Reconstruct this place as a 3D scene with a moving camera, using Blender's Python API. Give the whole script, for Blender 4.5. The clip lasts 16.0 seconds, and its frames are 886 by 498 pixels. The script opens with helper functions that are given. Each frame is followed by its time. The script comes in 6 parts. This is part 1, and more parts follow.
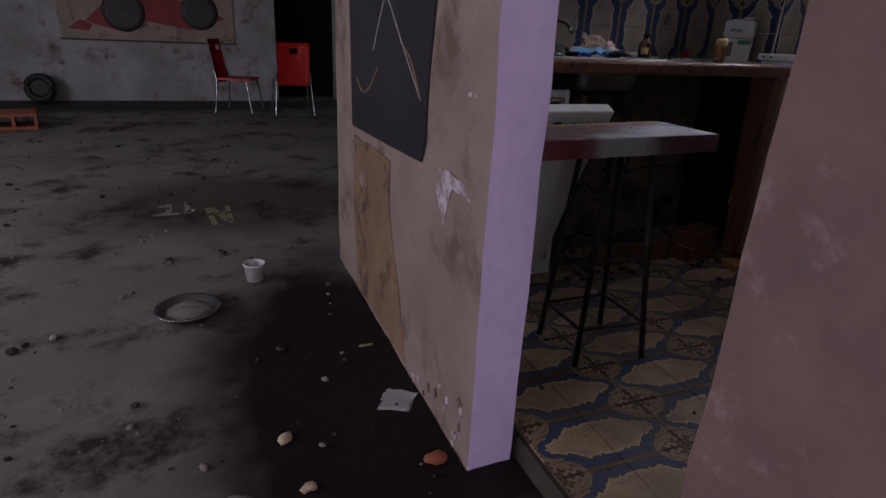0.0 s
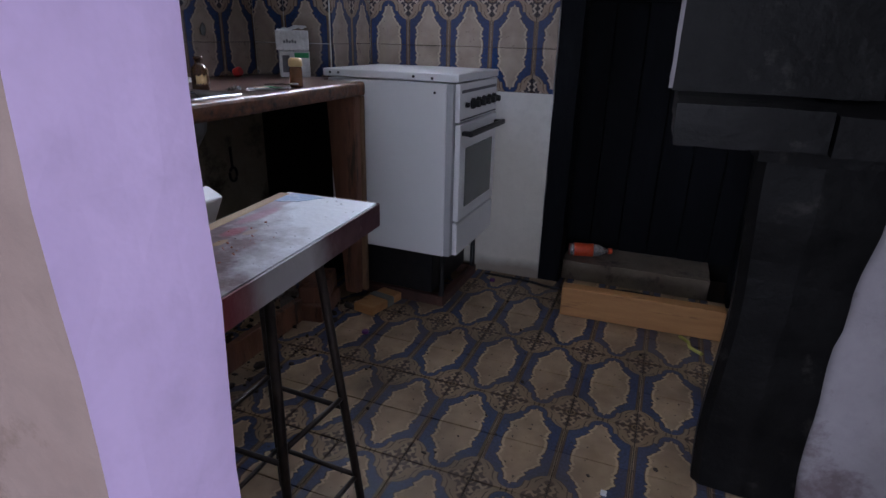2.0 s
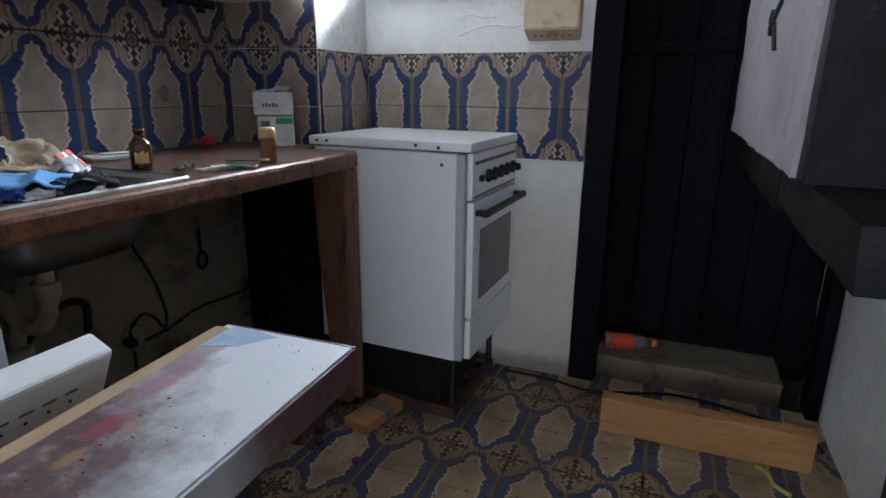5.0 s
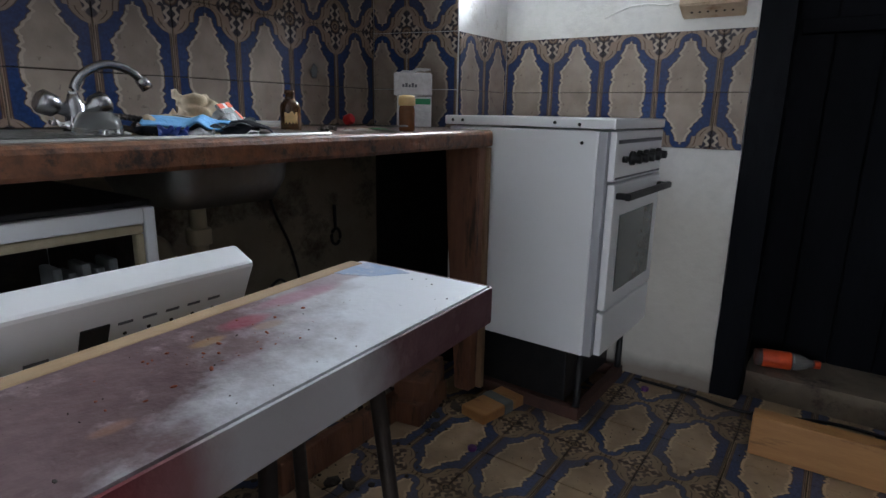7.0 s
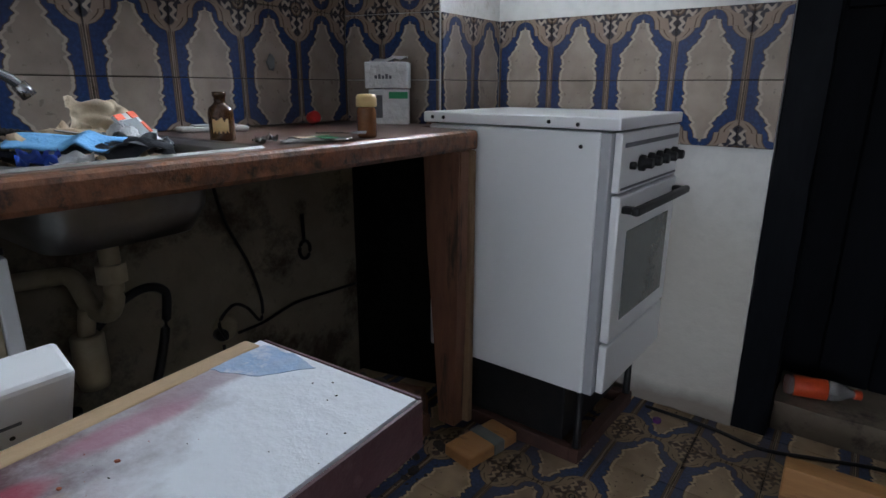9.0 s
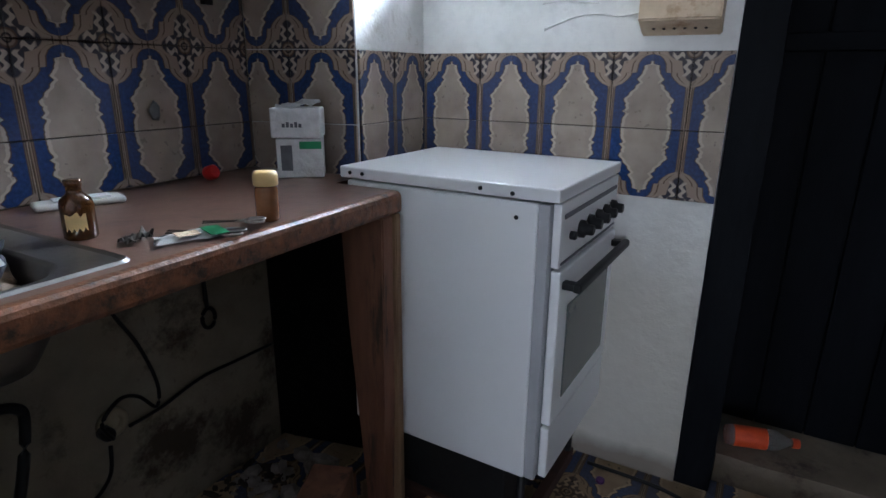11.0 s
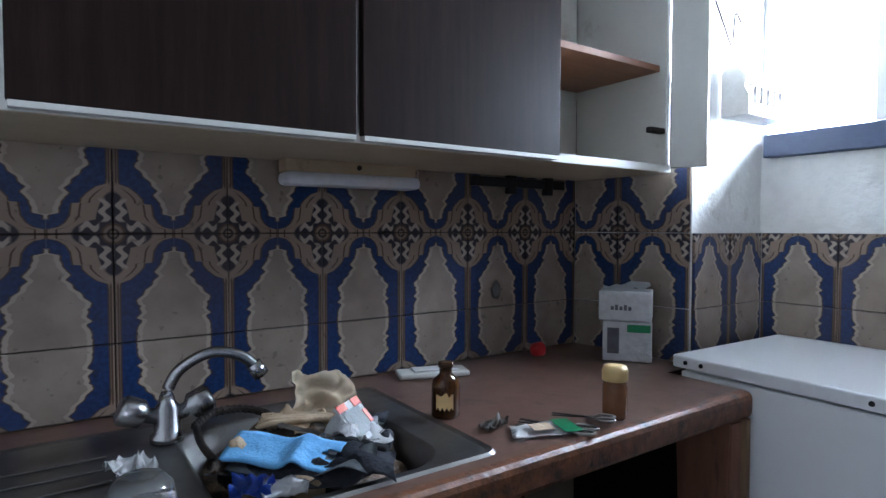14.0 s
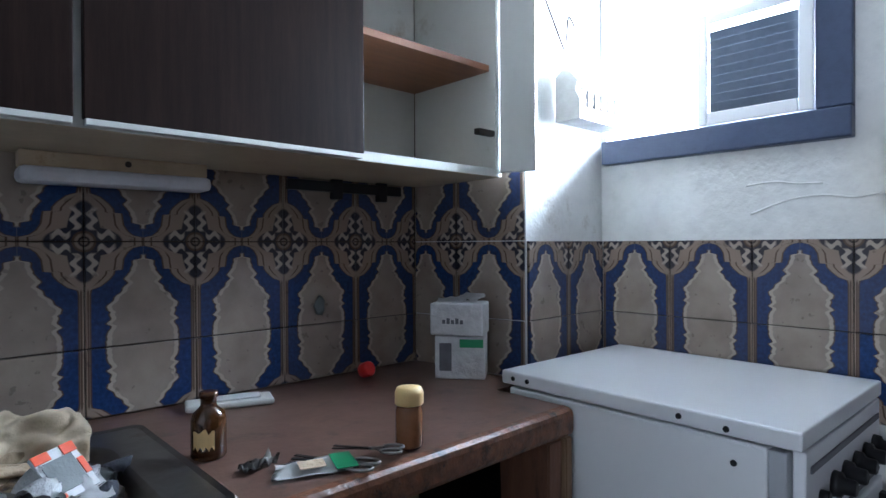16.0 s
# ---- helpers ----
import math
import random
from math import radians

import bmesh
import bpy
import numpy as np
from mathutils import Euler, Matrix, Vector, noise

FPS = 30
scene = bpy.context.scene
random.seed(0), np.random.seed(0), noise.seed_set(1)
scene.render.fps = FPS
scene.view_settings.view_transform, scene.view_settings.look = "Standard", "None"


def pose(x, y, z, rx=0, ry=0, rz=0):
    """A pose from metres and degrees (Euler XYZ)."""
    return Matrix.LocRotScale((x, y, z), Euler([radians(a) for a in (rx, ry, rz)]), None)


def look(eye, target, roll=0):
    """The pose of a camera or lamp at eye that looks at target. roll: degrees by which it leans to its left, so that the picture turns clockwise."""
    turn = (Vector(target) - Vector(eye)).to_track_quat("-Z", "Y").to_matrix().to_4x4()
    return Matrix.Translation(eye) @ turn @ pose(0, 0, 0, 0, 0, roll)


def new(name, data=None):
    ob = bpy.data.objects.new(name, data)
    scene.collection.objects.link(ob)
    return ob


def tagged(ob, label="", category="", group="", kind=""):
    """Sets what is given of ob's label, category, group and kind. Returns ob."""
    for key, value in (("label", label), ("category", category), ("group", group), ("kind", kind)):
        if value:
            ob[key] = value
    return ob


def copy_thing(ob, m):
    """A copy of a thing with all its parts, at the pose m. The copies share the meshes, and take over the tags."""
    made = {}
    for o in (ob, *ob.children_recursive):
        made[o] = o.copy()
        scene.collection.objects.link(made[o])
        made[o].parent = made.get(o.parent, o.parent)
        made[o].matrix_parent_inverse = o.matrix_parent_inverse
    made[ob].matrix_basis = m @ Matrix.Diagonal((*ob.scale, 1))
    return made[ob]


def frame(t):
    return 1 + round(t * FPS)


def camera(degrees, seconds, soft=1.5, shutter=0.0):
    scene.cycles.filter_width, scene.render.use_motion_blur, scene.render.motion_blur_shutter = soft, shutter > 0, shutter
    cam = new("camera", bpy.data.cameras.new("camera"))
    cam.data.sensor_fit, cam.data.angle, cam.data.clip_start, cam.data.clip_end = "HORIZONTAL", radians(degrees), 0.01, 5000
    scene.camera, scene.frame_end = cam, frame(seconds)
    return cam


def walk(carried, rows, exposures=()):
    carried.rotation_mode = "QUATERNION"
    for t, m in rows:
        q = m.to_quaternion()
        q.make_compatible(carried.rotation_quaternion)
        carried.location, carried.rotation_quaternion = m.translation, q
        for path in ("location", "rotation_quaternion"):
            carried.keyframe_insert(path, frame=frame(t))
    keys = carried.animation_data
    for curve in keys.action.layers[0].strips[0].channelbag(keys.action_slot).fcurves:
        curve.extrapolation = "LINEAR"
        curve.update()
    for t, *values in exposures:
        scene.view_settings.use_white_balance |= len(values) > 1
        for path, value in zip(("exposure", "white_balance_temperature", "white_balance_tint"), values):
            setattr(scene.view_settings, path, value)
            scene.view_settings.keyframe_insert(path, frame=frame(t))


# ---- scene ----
cam = camera(75.6, 16.0)
PATH = [
    (0, (1.988, 1.841, 1.03), (2.709, 3.565, 0.317), 2.8),
    (0.5, (1.922, 2.066, 1.028), (2.903, 3.66, 0.325), 2.7),
    (1, (2.012, 2.303, 1.024), (3.310, 3.657, 0.327), 2.4),
    (1.5, (2.202, 2.495, 1.082), (3.758, 3.535, 0.377), 1.6),
    (2, (2.338, 2.608, 1.137), (4.089, 3.273, 0.436), 1.4),
    (2.5, (2.442, 2.651, 1.133), (4.287, 3.007, 0.447), 1.1),
    (3, (2.607, 2.666, 1.146), (4.474, 2.925, 0.475), 0.9),
    (3.5, (2.661, 2.692, 1.155), (4.534, 2.95, 0.501), 0.8),
    (4, (2.724, 2.719, 1.174), (4.574, 3.117, 0.528), 0.8),
    (4.5, (2.758, 2.743, 1.167), (4.575, 3.317, 0.558), 0.7),
    (5, (2.779, 2.77, 1.161), (4.561, 3.498, 0.619), 0.6),
    (5.2, (2.780, 2.775, 1.154), (4.540, 3.583, 0.681), 0.6),
    (7.3, (2.794, 2.818, 0.999), (4.372, 3.942, 0.5), 0.7),
    (7.5, (2.788, 2.816, 0.996), (4.352, 3.943, 0.465), 0.7),
    (8, (2.791, 2.822, 1.045), (4.342, 3.957, 0.49), 0.6),
    (8.5, (2.878, 2.854, 1.037), (4.425, 3.994, 0.482), 0.5),
    (9, (3.091, 2.889, 1.069), (4.644, 4.025, 0.523), 0.2),
    (9.2, (3.172, 2.903, 1.085), (4.725, 4.043, 0.545), 0.1),
    (11.3, (3.296, 3.050, 1.252), (4.967, 3.973, 0.661), 0.5),
    (11.5, (3.278, 3.096, 1.262), (4.92, 4.11, 0.737), 0.4),
    (12, (3.26, 3.121, 1.272), (4.75, 4.389, 0.86), 0.2),
    (12.5, (3.255, 3.099, 1.289), (4.63, 4.52, 0.99), 0.3),
    (13, (3.25, 3.103, 1.294), (4.578, 4.586, 1.096), 0.2),
    (13.5, (3.24, 3.113, 1.296), (4.513, 4.651, 1.179), 0.1),
    (14, (3.218, 3.142, 1.305), (4.348, 4.791, 1.233), 0.1),
    (14.5, (3.185, 3.164, 1.317), (4.153, 4.914, 1.285), 0.0),
    (15, (3.2, 3.135, 1.334), (4.095, 4.924, 1.347), -0.1),
    (15.5, (3.275, 3.143, 1.307), (4.401, 4.796, 1.307), -0.1),
    (16, (3.478, 3.107, 1.283), (4.844, 4.567, 1.271), -0.3),
]
LIGHT = [(0, -1.1, 6350, 25), (0.3, -0.5, 6000, 27), (0.7, -0.05, 5650, 26), (1.5, 0.1, 5500, 26), (2.2, 0.07, 5900, 17), (3.0, 0.35, 6150, 12), (5.0, 0.45, 5950, 10), (7.5, 0.4, 6200, 11), (9.2, 0.45, 5950, 10), (12.0, 0.55, 5650, 10), (14.5, 0.4, 5500, 11), (16.0, 0.45, 5450, 9)]
walk(cam, [(t, look(eye, target, roll)) for t, eye, target, roll in PATH], LIGHT)

# ---- world and light ----
world = bpy.data.worlds.new("overcast_sky")
scene.world = world
world.use_nodes = True
wn = world.node_tree
sky = wn.nodes.new("ShaderNodeTexSky")
sky.sky_type, sky.sun_disc = "NISHITA", False
sky.sun_elevation, sky.sun_rotation = radians(40), radians(200)
wn.links.new(sky.outputs[0], wn.nodes["Background"].inputs[0])
wn.nodes["Background"].inputs[1].default_value = 0.12


def area(name, at, target, w, h, power, col):
    d = bpy.data.lights.new(name, "AREA")
    d.shape, d.size, d.size_y, d.energy, d.color = "RECTANGLE", w, h, power, col
    o = new(name, d)
    o.matrix_world = look(at, target)
    return o


sun = bpy.data.lights.new("overcast_sun", "SUN")
sun.energy, sun.angle, sun.color = 0.8, radians(15), (1, 0.97, 0.92)
new("overcast_sun", sun).matrix_world = look((0, 0, 5), (0.3, 0.9, 4))
# daylight in the kitchen window, the hall's unseen window opening and unseen doorway behind
area("window_daylight", (5.30, 3.73, 1.74), (4.2, 3.60, 1.35), 0.5, 0.3, 112, (0.86, 0.93, 1.0))
# fill lamp added to brighten the kitchen, in an unseen south opening
area("kitchen_south_fill", (3.33, 0.64, 1.5), (3.7, 3.4, 0.6), 1.0, 1.2, 2.2, (0.93, 0.96, 1.0))
area("hall_window_daylight", (-3.45, 4.6, 1.7), (0, 4.3, 0.3), 3.6, 1.4, 220, (0.9, 0.94, 1.0))
area("hall_door_daylight", (1.4, -1.35, 1.15), (2.5, 2.6, 0.9), 1.3, 2.0, 56, (0.93, 0.9, 1.0))
# added fill lamp, sent through the kitchen doorway to brighten the stove side
area("hall_west_fill", (-3.45, 0.7, 1.45), (2.6, 2.6, 0.9), 2.2, 1.6, 105, (0.92, 0.94, 1.0))


# ---- materials ----
def mat(name, a, b, scale=6.0, rough=0.7, metal=0.0, bump=0.3, fine=60.0, dirt=None, dirt_at=0.62, dist=0.01, stretch=None, trans=0.0, emit=0.0, spec=0.5, grain=0.45):
    """Two-scale mottling between a and b, grain as relief, and stains of colour dirt."""
    m = bpy.data.materials.new(name)
    m.use_nodes = True
    nt = m.node_tree
    p = nt.nodes["Principled BSDF"]
    geo = nt.nodes.new("ShaderNodeNewGeometry")
    vec = geo.outputs["Position"]
    if stretch:
        s = nt.nodes.new("ShaderNodeVectorMath")
        s.operation = "MULTIPLY"
        s.inputs[1].default_value = stretch
        nt.links.new(vec, s.inputs[0])
        vec = s.outputs[0]

    def tex(sc, detail, rg=0.6):
        n = nt.nodes.new("ShaderNodeTexNoise")
        n.inputs["Scale"].default_value, n.inputs["Detail"].default_value, n.inputs["Roughness"].default_value = sc, detail, rg
        nt.links.new(vec, n.inputs["Vector"])
        return n.outputs["Fac"]

    def mixc(fac, x, y):
        n = nt.nodes.new("ShaderNodeMix")
        n.data_type = "RGBA"
        nt.links.new(fac, n.inputs[0])
        for sock, v in ((n.inputs[6], x), (n.inputs[7], y)):
            if isinstance(v, tuple):
                sock.default_value = (*v, 1)
            else:
                nt.links.new(v, sock)
        return n.outputs[2]

    def ramp(fac, lo, hi):
        n = nt.nodes.new("ShaderNodeMapRange")
        n.inputs[1].default_value, n.inputs[2].default_value = lo, hi
        nt.links.new(fac, n.inputs[0])
        return n.outputs[0]

    big, small = tex(scale, 5), tex(fine, 4)
    col = mixc(ramp(big, 0.3, 0.7), a, b)
    dark = tuple(c * 0.72 for c in a)
    sm = nt.nodes.new("ShaderNodeMath")
    sm.operation = "MULTIPLY"
    sm.inputs[1].default_value = grain
    nt.links.new(ramp(small, 0.45, 0.75), sm.inputs[0])
    col = mixc(sm.outputs[0], col, dark)
    if dirt:
        col = mixc(ramp(tex(scale * 0.6 + 1.3, 8, 0.7), dirt_at - 0.05, dirt_at + 0.06), col, dirt)
    nt.links.new(col, p.inputs["Base Color"])
    p.inputs["Roughness"].default_value, p.inputs["Metallic"].default_value = rough, metal
    p.inputs["Transmission Weight"].default_value, p.inputs["Specular IOR Level"].default_value = trans, spec
    if emit:
        p.inputs["Emission Color"].default_value, p.inputs["Emission Strength"].default_value = (*a, 1), emit
    if bump:
        bn = nt.nodes.new("ShaderNodeBump")
        bn.inputs["Strength"].default_value, bn.inputs["Distance"].default_value = bump, dist
        add = nt.nodes.new("ShaderNodeMath")
        add.operation = "ADD"
        nt.links.new(big, add.inputs[0])
        half = nt.nodes.new("ShaderNodeMath")
        half.operation = "MULTIPLY"
        half.inputs[1].default_value = 0.35
        nt.links.new(small, half.inputs[0])
        nt.links.new(half.outputs[0], add.inputs[1])
        nt.links.new(add.outputs[0], bn.inputs["Height"])
        nt.links.new(bn.outputs[0], p.inputs["Normal"])
    return m


def tile_mat(name, cream, cream2, blue, band, line, dirt_amt, rough, lobe=(0.018, 0.02, 0.035), leaf=1.25):
    """Glazed ornament: half a lobed cartouche a tile, in tile units: x -0.5..0.5, y 0 (medallion edge) to 1 (middle of the cartouche)."""
    m = bpy.data.materials.new(name)
    m.use_nodes = True
    nt = m.node_tree
    p = nt.nodes["Principled BSDF"]
    tc = nt.nodes.new("ShaderNodeTexCoord")
    sep = nt.nodes.new("ShaderNodeSeparateXYZ")

    def link(v, sock):
        if isinstance(v, (int, float)):
            sock.default_value = v
        elif isinstance(v, tuple):
            sock.default_value = (*v, 1)
        else:
            nt.links.new(v, sock)

    def op(o, x, y=0.0, z=0.0):
        n = nt.nodes.new("ShaderNodeMath")
        n.operation = o
        link(x, n.inputs[0]), link(y, n.inputs[1]), link(z, n.inputs[2])
        return n.outputs[0]

    def step(x, lo, hi):
        n = nt.nodes.new("ShaderNodeMapRange")
        link(x, n.inputs[0])
        n.inputs[1].default_value, n.inputs[2].default_value = lo, hi
        return n.outputs[0]

    def mixc(f, x, y):
        n = nt.nodes.new("ShaderNodeMix")
        n.data_type = "RGBA"
        link(f, n.inputs[0]), link(x, n.inputs[6]), link(y, n.inputs[7])
        return n.outputs[2]

    def profile(v, stops):
        n = nt.nodes.new("ShaderNodeValToRGB")
        e = n.color_ramp.elements
        while len(e) < len(stops):
            e.new(0.5)
        for k, (q, w) in enumerate(stops):
            e[k].position = q
            e[k].color = (w, w, w, 1)
        nt.links.new(v, n.inputs[0])
        return n.outputs[0]

    def noise_tex(sc, detail, src):
        n = nt.nodes.new("ShaderNodeTexNoise")
        n.inputs["Scale"].default_value, n.inputs["Detail"].default_value = sc, detail
        nt.links.new(src, n.inputs["Vector"])
        return n.outputs["Fac"]

    sc = nt.nodes.new("ShaderNodeVectorMath")
    sc.operation = "MULTIPLY"
    sc.inputs[1].default_value = (1 / PITCH, 1 / PITCH, 1)
    nt.links.new(tc.outputs["Object"], sc.inputs[0])
    nt.links.new(sc.outputs[0], sep.inputs[0])
    u, v = sep.outputs[0], sep.outputs[1]
    a = op("ABSOLUTE", u)
    pos = nt.nodes.new("ShaderNodeNewGeometry").outputs["Position"]
    # cartouche, its pale scrolled rim, and the blue field about it
    w = profile(v, [(0.0, 0.0), (0.165, 0.0), (0.18, 0.06), (0.24, 0.085), (0.28, 0.08), (0.31, 0.12), (0.36, 0.14), (0.40, 0.12), (0.47, 0.17), (0.55, 0.24), (0.62, 0.295), (0.65, 0.30), (0.67, 0.265), (0.74, 0.27), (0.78, 0.295), (0.80, 0.265), (0.86, 0.28), (0.90, 0.31), (0.93, 0.29), (1.0, 0.315)])
    b = profile(v, [(0.0, 0.0), (0.04, 0.0), (0.06, 0.08), (0.10, 0.13), (0.16, 0.165), (0.24, 0.175), (0.27, 0.18), (0.275, 0.245), (0.31, 0.25), (0.36, 0.29), (0.42, 0.36), (0.45, 0.44), (0.5, 0.448), (1.0, 0.448)])
    da, db = op("SUBTRACT", w, a), op("SUBTRACT", b, a)
    # scroll beads along the rim
    bead = op("MULTIPLY", op("SINE", op("MULTIPLY", v, 75.0)), 0.008)
    rim = step(op("ABSOLUTE", op("ADD", da, bead)), 0.026, 0.014)
    rim_edge = step(op("ABSOLUTE", op("ADD", da, bead)), 0.040, 0.028)
    var = noise_tex(14.0, 6, pos)
    fine = noise_tex(120.0, 4, pos)
    cr = mixc(step(var, 0.35, 0.7), cream, cream2)
    bl = mixc(step(fine, 0.35, 0.7), blue, tuple(c * 1.7 + 0.006 for c in blue))
    col = mixc(step(op("ABSOLUTE", db), 0.018, 0.008), band, line)
    col = mixc(step(op("ABSOLUTE", op("SUBTRACT", a, 0.472)), 0.012, 0.004), col, mixc(step(v, 0.42, 0.46), band, line))
    col = mixc(step(op("ABSOLUTE", op("ADD", db, 0.075)), 0.012, 0.004), col, mixc(step(v, 0.44, 0.38), col, line))
    field = step(db, -0.004, 0.006)
    top = step(v, 0.035, 0.05)
    field = op("MULTIPLY", field, top)
    col = mixc(field, col, bl)
    inside = op("MULTIPLY", step(v, 0.12, 0.14), 1.0)
    col = mixc(op("MULTIPLY", rim_edge, inside), col, line)
    col = mixc(step(da, -0.004, 0.006), col, cr)
    col = mixc(op("MULTIPLY", rim, inside), col, tuple(min(1, c * 1.28) for c in cream))
    # corner medallion: two crossed dark lobes with pale leaves, tan eye
    px, py = op("SUBTRACT", 0.5, a), v
    lob1 = op("ADD", op("POWER", op("DIVIDE", px, 0.14), 2.0), op("POWER", op("DIVIDE", py, 0.37), 2.0))
    lob2 = op("ADD", op("POWER", op("DIVIDE", px, 0.31), 2.0), op("POWER", op("DIVIDE", py, 0.14), 2.0))
    med = op("MINIMUM", lob1, lob2)
    col = mixc(step(med, 1.65, 1.35), col, band)
    col = mixc(step(med, 1.12, 0.98), col, lobe)
    wob1 = op("MULTIPLY", op("SINE", op("MULTIPLY", py, 55.0)), 0.022)
    wob2 = op("MULTIPLY", op("SINE", op("MULTIPLY", px, 55.0)), 0.022)
    leaf1 = op("MULTIPLY", step(op("ABSOLUTE", op("SUBTRACT", op("ADD", px, wob1), 0.066)), 0.034, 0.020), op("MULTIPLY", step(py, 0.10, 0.12), step(py, 0.33, 0.30)))
    leaf2 = op("MULTIPLY", step(op("ABSOLUTE", op("SUBTRACT", op("ADD", py, wob2), 0.066)), 0.034, 0.020), op("MULTIPLY", step(px, 0.10, 0.12), step(px, 0.27, 0.24)))
    col = mixc(op("MAXIMUM", leaf1, leaf2), col, tuple(min(1, c * leaf) for c in cream))
    rad = op("SQRT", op("ADD", op("MULTIPLY", px, px), op("MULTIPLY", py, py)))
    col = mixc(step(rad, 0.105, 0.092), col, line)
    col = mixc(step(rad, 0.085, 0.07), col, tuple(c * 0.8 for c in band))
    col = mixc(step(op("ABSOLUTE", op("SUBTRACT", rad, 0.04)), 0.014, 0.006), col, (0.03, 0.02, 0.02))
    # grime and a little difference from tile to tile
    oi = nt.nodes.new("ShaderNodeObjectInfo")
    grime = op("MULTIPLY", step(noise_tex(3.0, 8, pos), 0.42, 0.75), dirt_amt)
    col = mixc(grime, col, (0.05, 0.035, 0.025))
    specks = op("MULTIPLY", step(noise_tex(55.0, 3, pos), 0.66, 0.70), dirt_amt)
    col = mixc(specks, col, (0.02, 0.016, 0.014))
    col = mixc(op("MULTIPLY", oi.outputs["Random"], 0.18), col, tuple(c * 0.6 for c in cream2))
    nt.links.new(col, p.inputs["Base Color"])
    link(op("ADD", op("MULTIPLY", var, 0.3), rough - 0.15), p.inputs["Roughness"])
    p.inputs["Specular IOR Level"].default_value = 0.22
    bn = nt.nodes.new("ShaderNodeBump")
    bn.inputs["Strength"].default_value, bn.inputs["Distance"].default_value = 0.35, 0.0015
    link(op("ADD", op("MULTIPLY", rim, 0.7), op("MULTIPLY", fine, 0.5)), bn.inputs["Height"])
    nt.links.new(bn.outputs[0], p.inputs["Normal"])
    return m


PITCH = 0.2035
WALL_TILE = tile_mat("glazed_wall_tile", (0.355, 0.295, 0.24), (0.26, 0.21, 0.17), (0.004, 0.024, 0.092), (0.30, 0.225, 0.17), (0.085, 0.048, 0.03), 0.35, 0.36)
FLOOR_TILE = tile_mat("worn_floor_tile", (0.43, 0.31, 0.19), (0.31, 0.215, 0.13), (0.028, 0.045, 0.10), (0.30, 0.21, 0.125), (0.07, 0.042, 0.025), 0.75, 0.42, (0.075, 0.05, 0.038), 0.9)
GROUT = mat("dark_grout", (0.035, 0.026, 0.02), (0.06, 0.045, 0.035), 20, 0.95)
PLASTER = mat("white_plaster", (0.72, 0.72, 0.70), (0.60, 0.59, 0.56), 3, 0.85, bump=0.5, fine=30, dirt=(0.33, 0.28, 0.22), dirt_at=0.68, dist=0.02)
STAINED = mat("damp_stained_plaster", (0.34, 0.30, 0.22), (0.19, 0.16, 0.11), 4, 0.9, bump=0.6, fine=40, dirt=(0.07, 0.05, 0.035), dirt_at=0.55, dist=0.015)
LILAC = mat("lilac_paint", (0.72, 0.58, 0.86), (0.64, 0.51, 0.79), 4, 0.6, bump=0.5, fine=18, dirt=(0.30, 0.22, 0.25), dirt_at=0.74, dist=0.008)
PINKWALL = mat("grubby_mauve_plaster", (0.29, 0.215, 0.185), (0.215, 0.15, 0.125), 4, 0.8, bump=0.5, fine=45, dirt=(0.13, 0.085, 0.06), dirt_at=0.60, dist=0.01)
CONCRETE = mat("dirty_concrete", (0.27, 0.25, 0.23), (0.17, 0.155, 0.14), 1.6, 0.62, bump=0.5, fine=40, dirt=(0.045, 0.03, 0.025), dirt_at=0.56, dist=0.01, spec=0.15)
BRICKWHITE = mat("whitewashed_brick", (0.42, 0.42, 0.43), (0.25, 0.235, 0.23), 2.5, 0.9, bump=0.8, fine=14, dirt=(0.16, 0.09, 0.07), dirt_at=0.60, dist=0.03)
GRIMY = mat("grimy_mauve_whitewash", (0.40, 0.37, 0.39), (0.29, 0.26, 0.28), 3, 0.8, bump=0.6, fine=30, dirt=(0.17, 0.13, 0.14), dirt_at=0.62, dist=0.02)
CEIL = mat("ceiling_plaster", (0.55, 0.54, 0.52), (0.42, 0.41, 0.39), 3, 0.9)
SOOT = mat("sooty_black_timber", (0.0035, 0.0033, 0.0033), (0.008, 0.0075, 0.0075), 12, 0.5, bump=0.7, fine=50, dirt=(0.03, 0.027, 0.025), dirt_at=0.65, dist=0.006, spec=0.12)
# soot on the hearth back; on other walls the black stands for shade
SOOTSHADE = mat("soot_and_shade_black", (0.006, 0.0055, 0.0055), (0.012, 0.011, 0.010), 6, 0.9, bump=0.7, fine=40, spec=0.12)
DOORWOOD = mat("black_door_boards", (0.004, 0.0045, 0.006), (0.009, 0.010, 0.013), 8, 0.55, bump=0.4, fine=70, stretch=(1, 1, 0.15), dist=0.004, spec=0.05)
BLUEFRAME = mat("dark_blue_paint", (0.035, 0.05, 0.10), (0.05, 0.07, 0.13), 8, 0.45)
ENAMEL = mat("white_enamel", (0.78, 0.79, 0.80), (0.75, 0.76, 0.77), 2, 0.28, bump=0.03, grain=0.04)
STEEL = mat("dull_steel", (0.33, 0.33, 0.32), (0.22, 0.21, 0.20), 9, 0.38, metal=1.0, bump=0.1, dirt=(0.16, 0.13, 0.10), dirt_at=0.66)
STOVETRIM = mat("grey_enamel_trim", (0.42, 0.43, 0.45), (0.36, 0.37, 0.39), 5, 0.4, bump=0.05, grain=0.1)
CHROME = mat("tarnished_chrome", (0.46, 0.46, 0.47), (0.30, 0.30, 0.31), 25, 0.27, metal=1.0, bump=0.05)
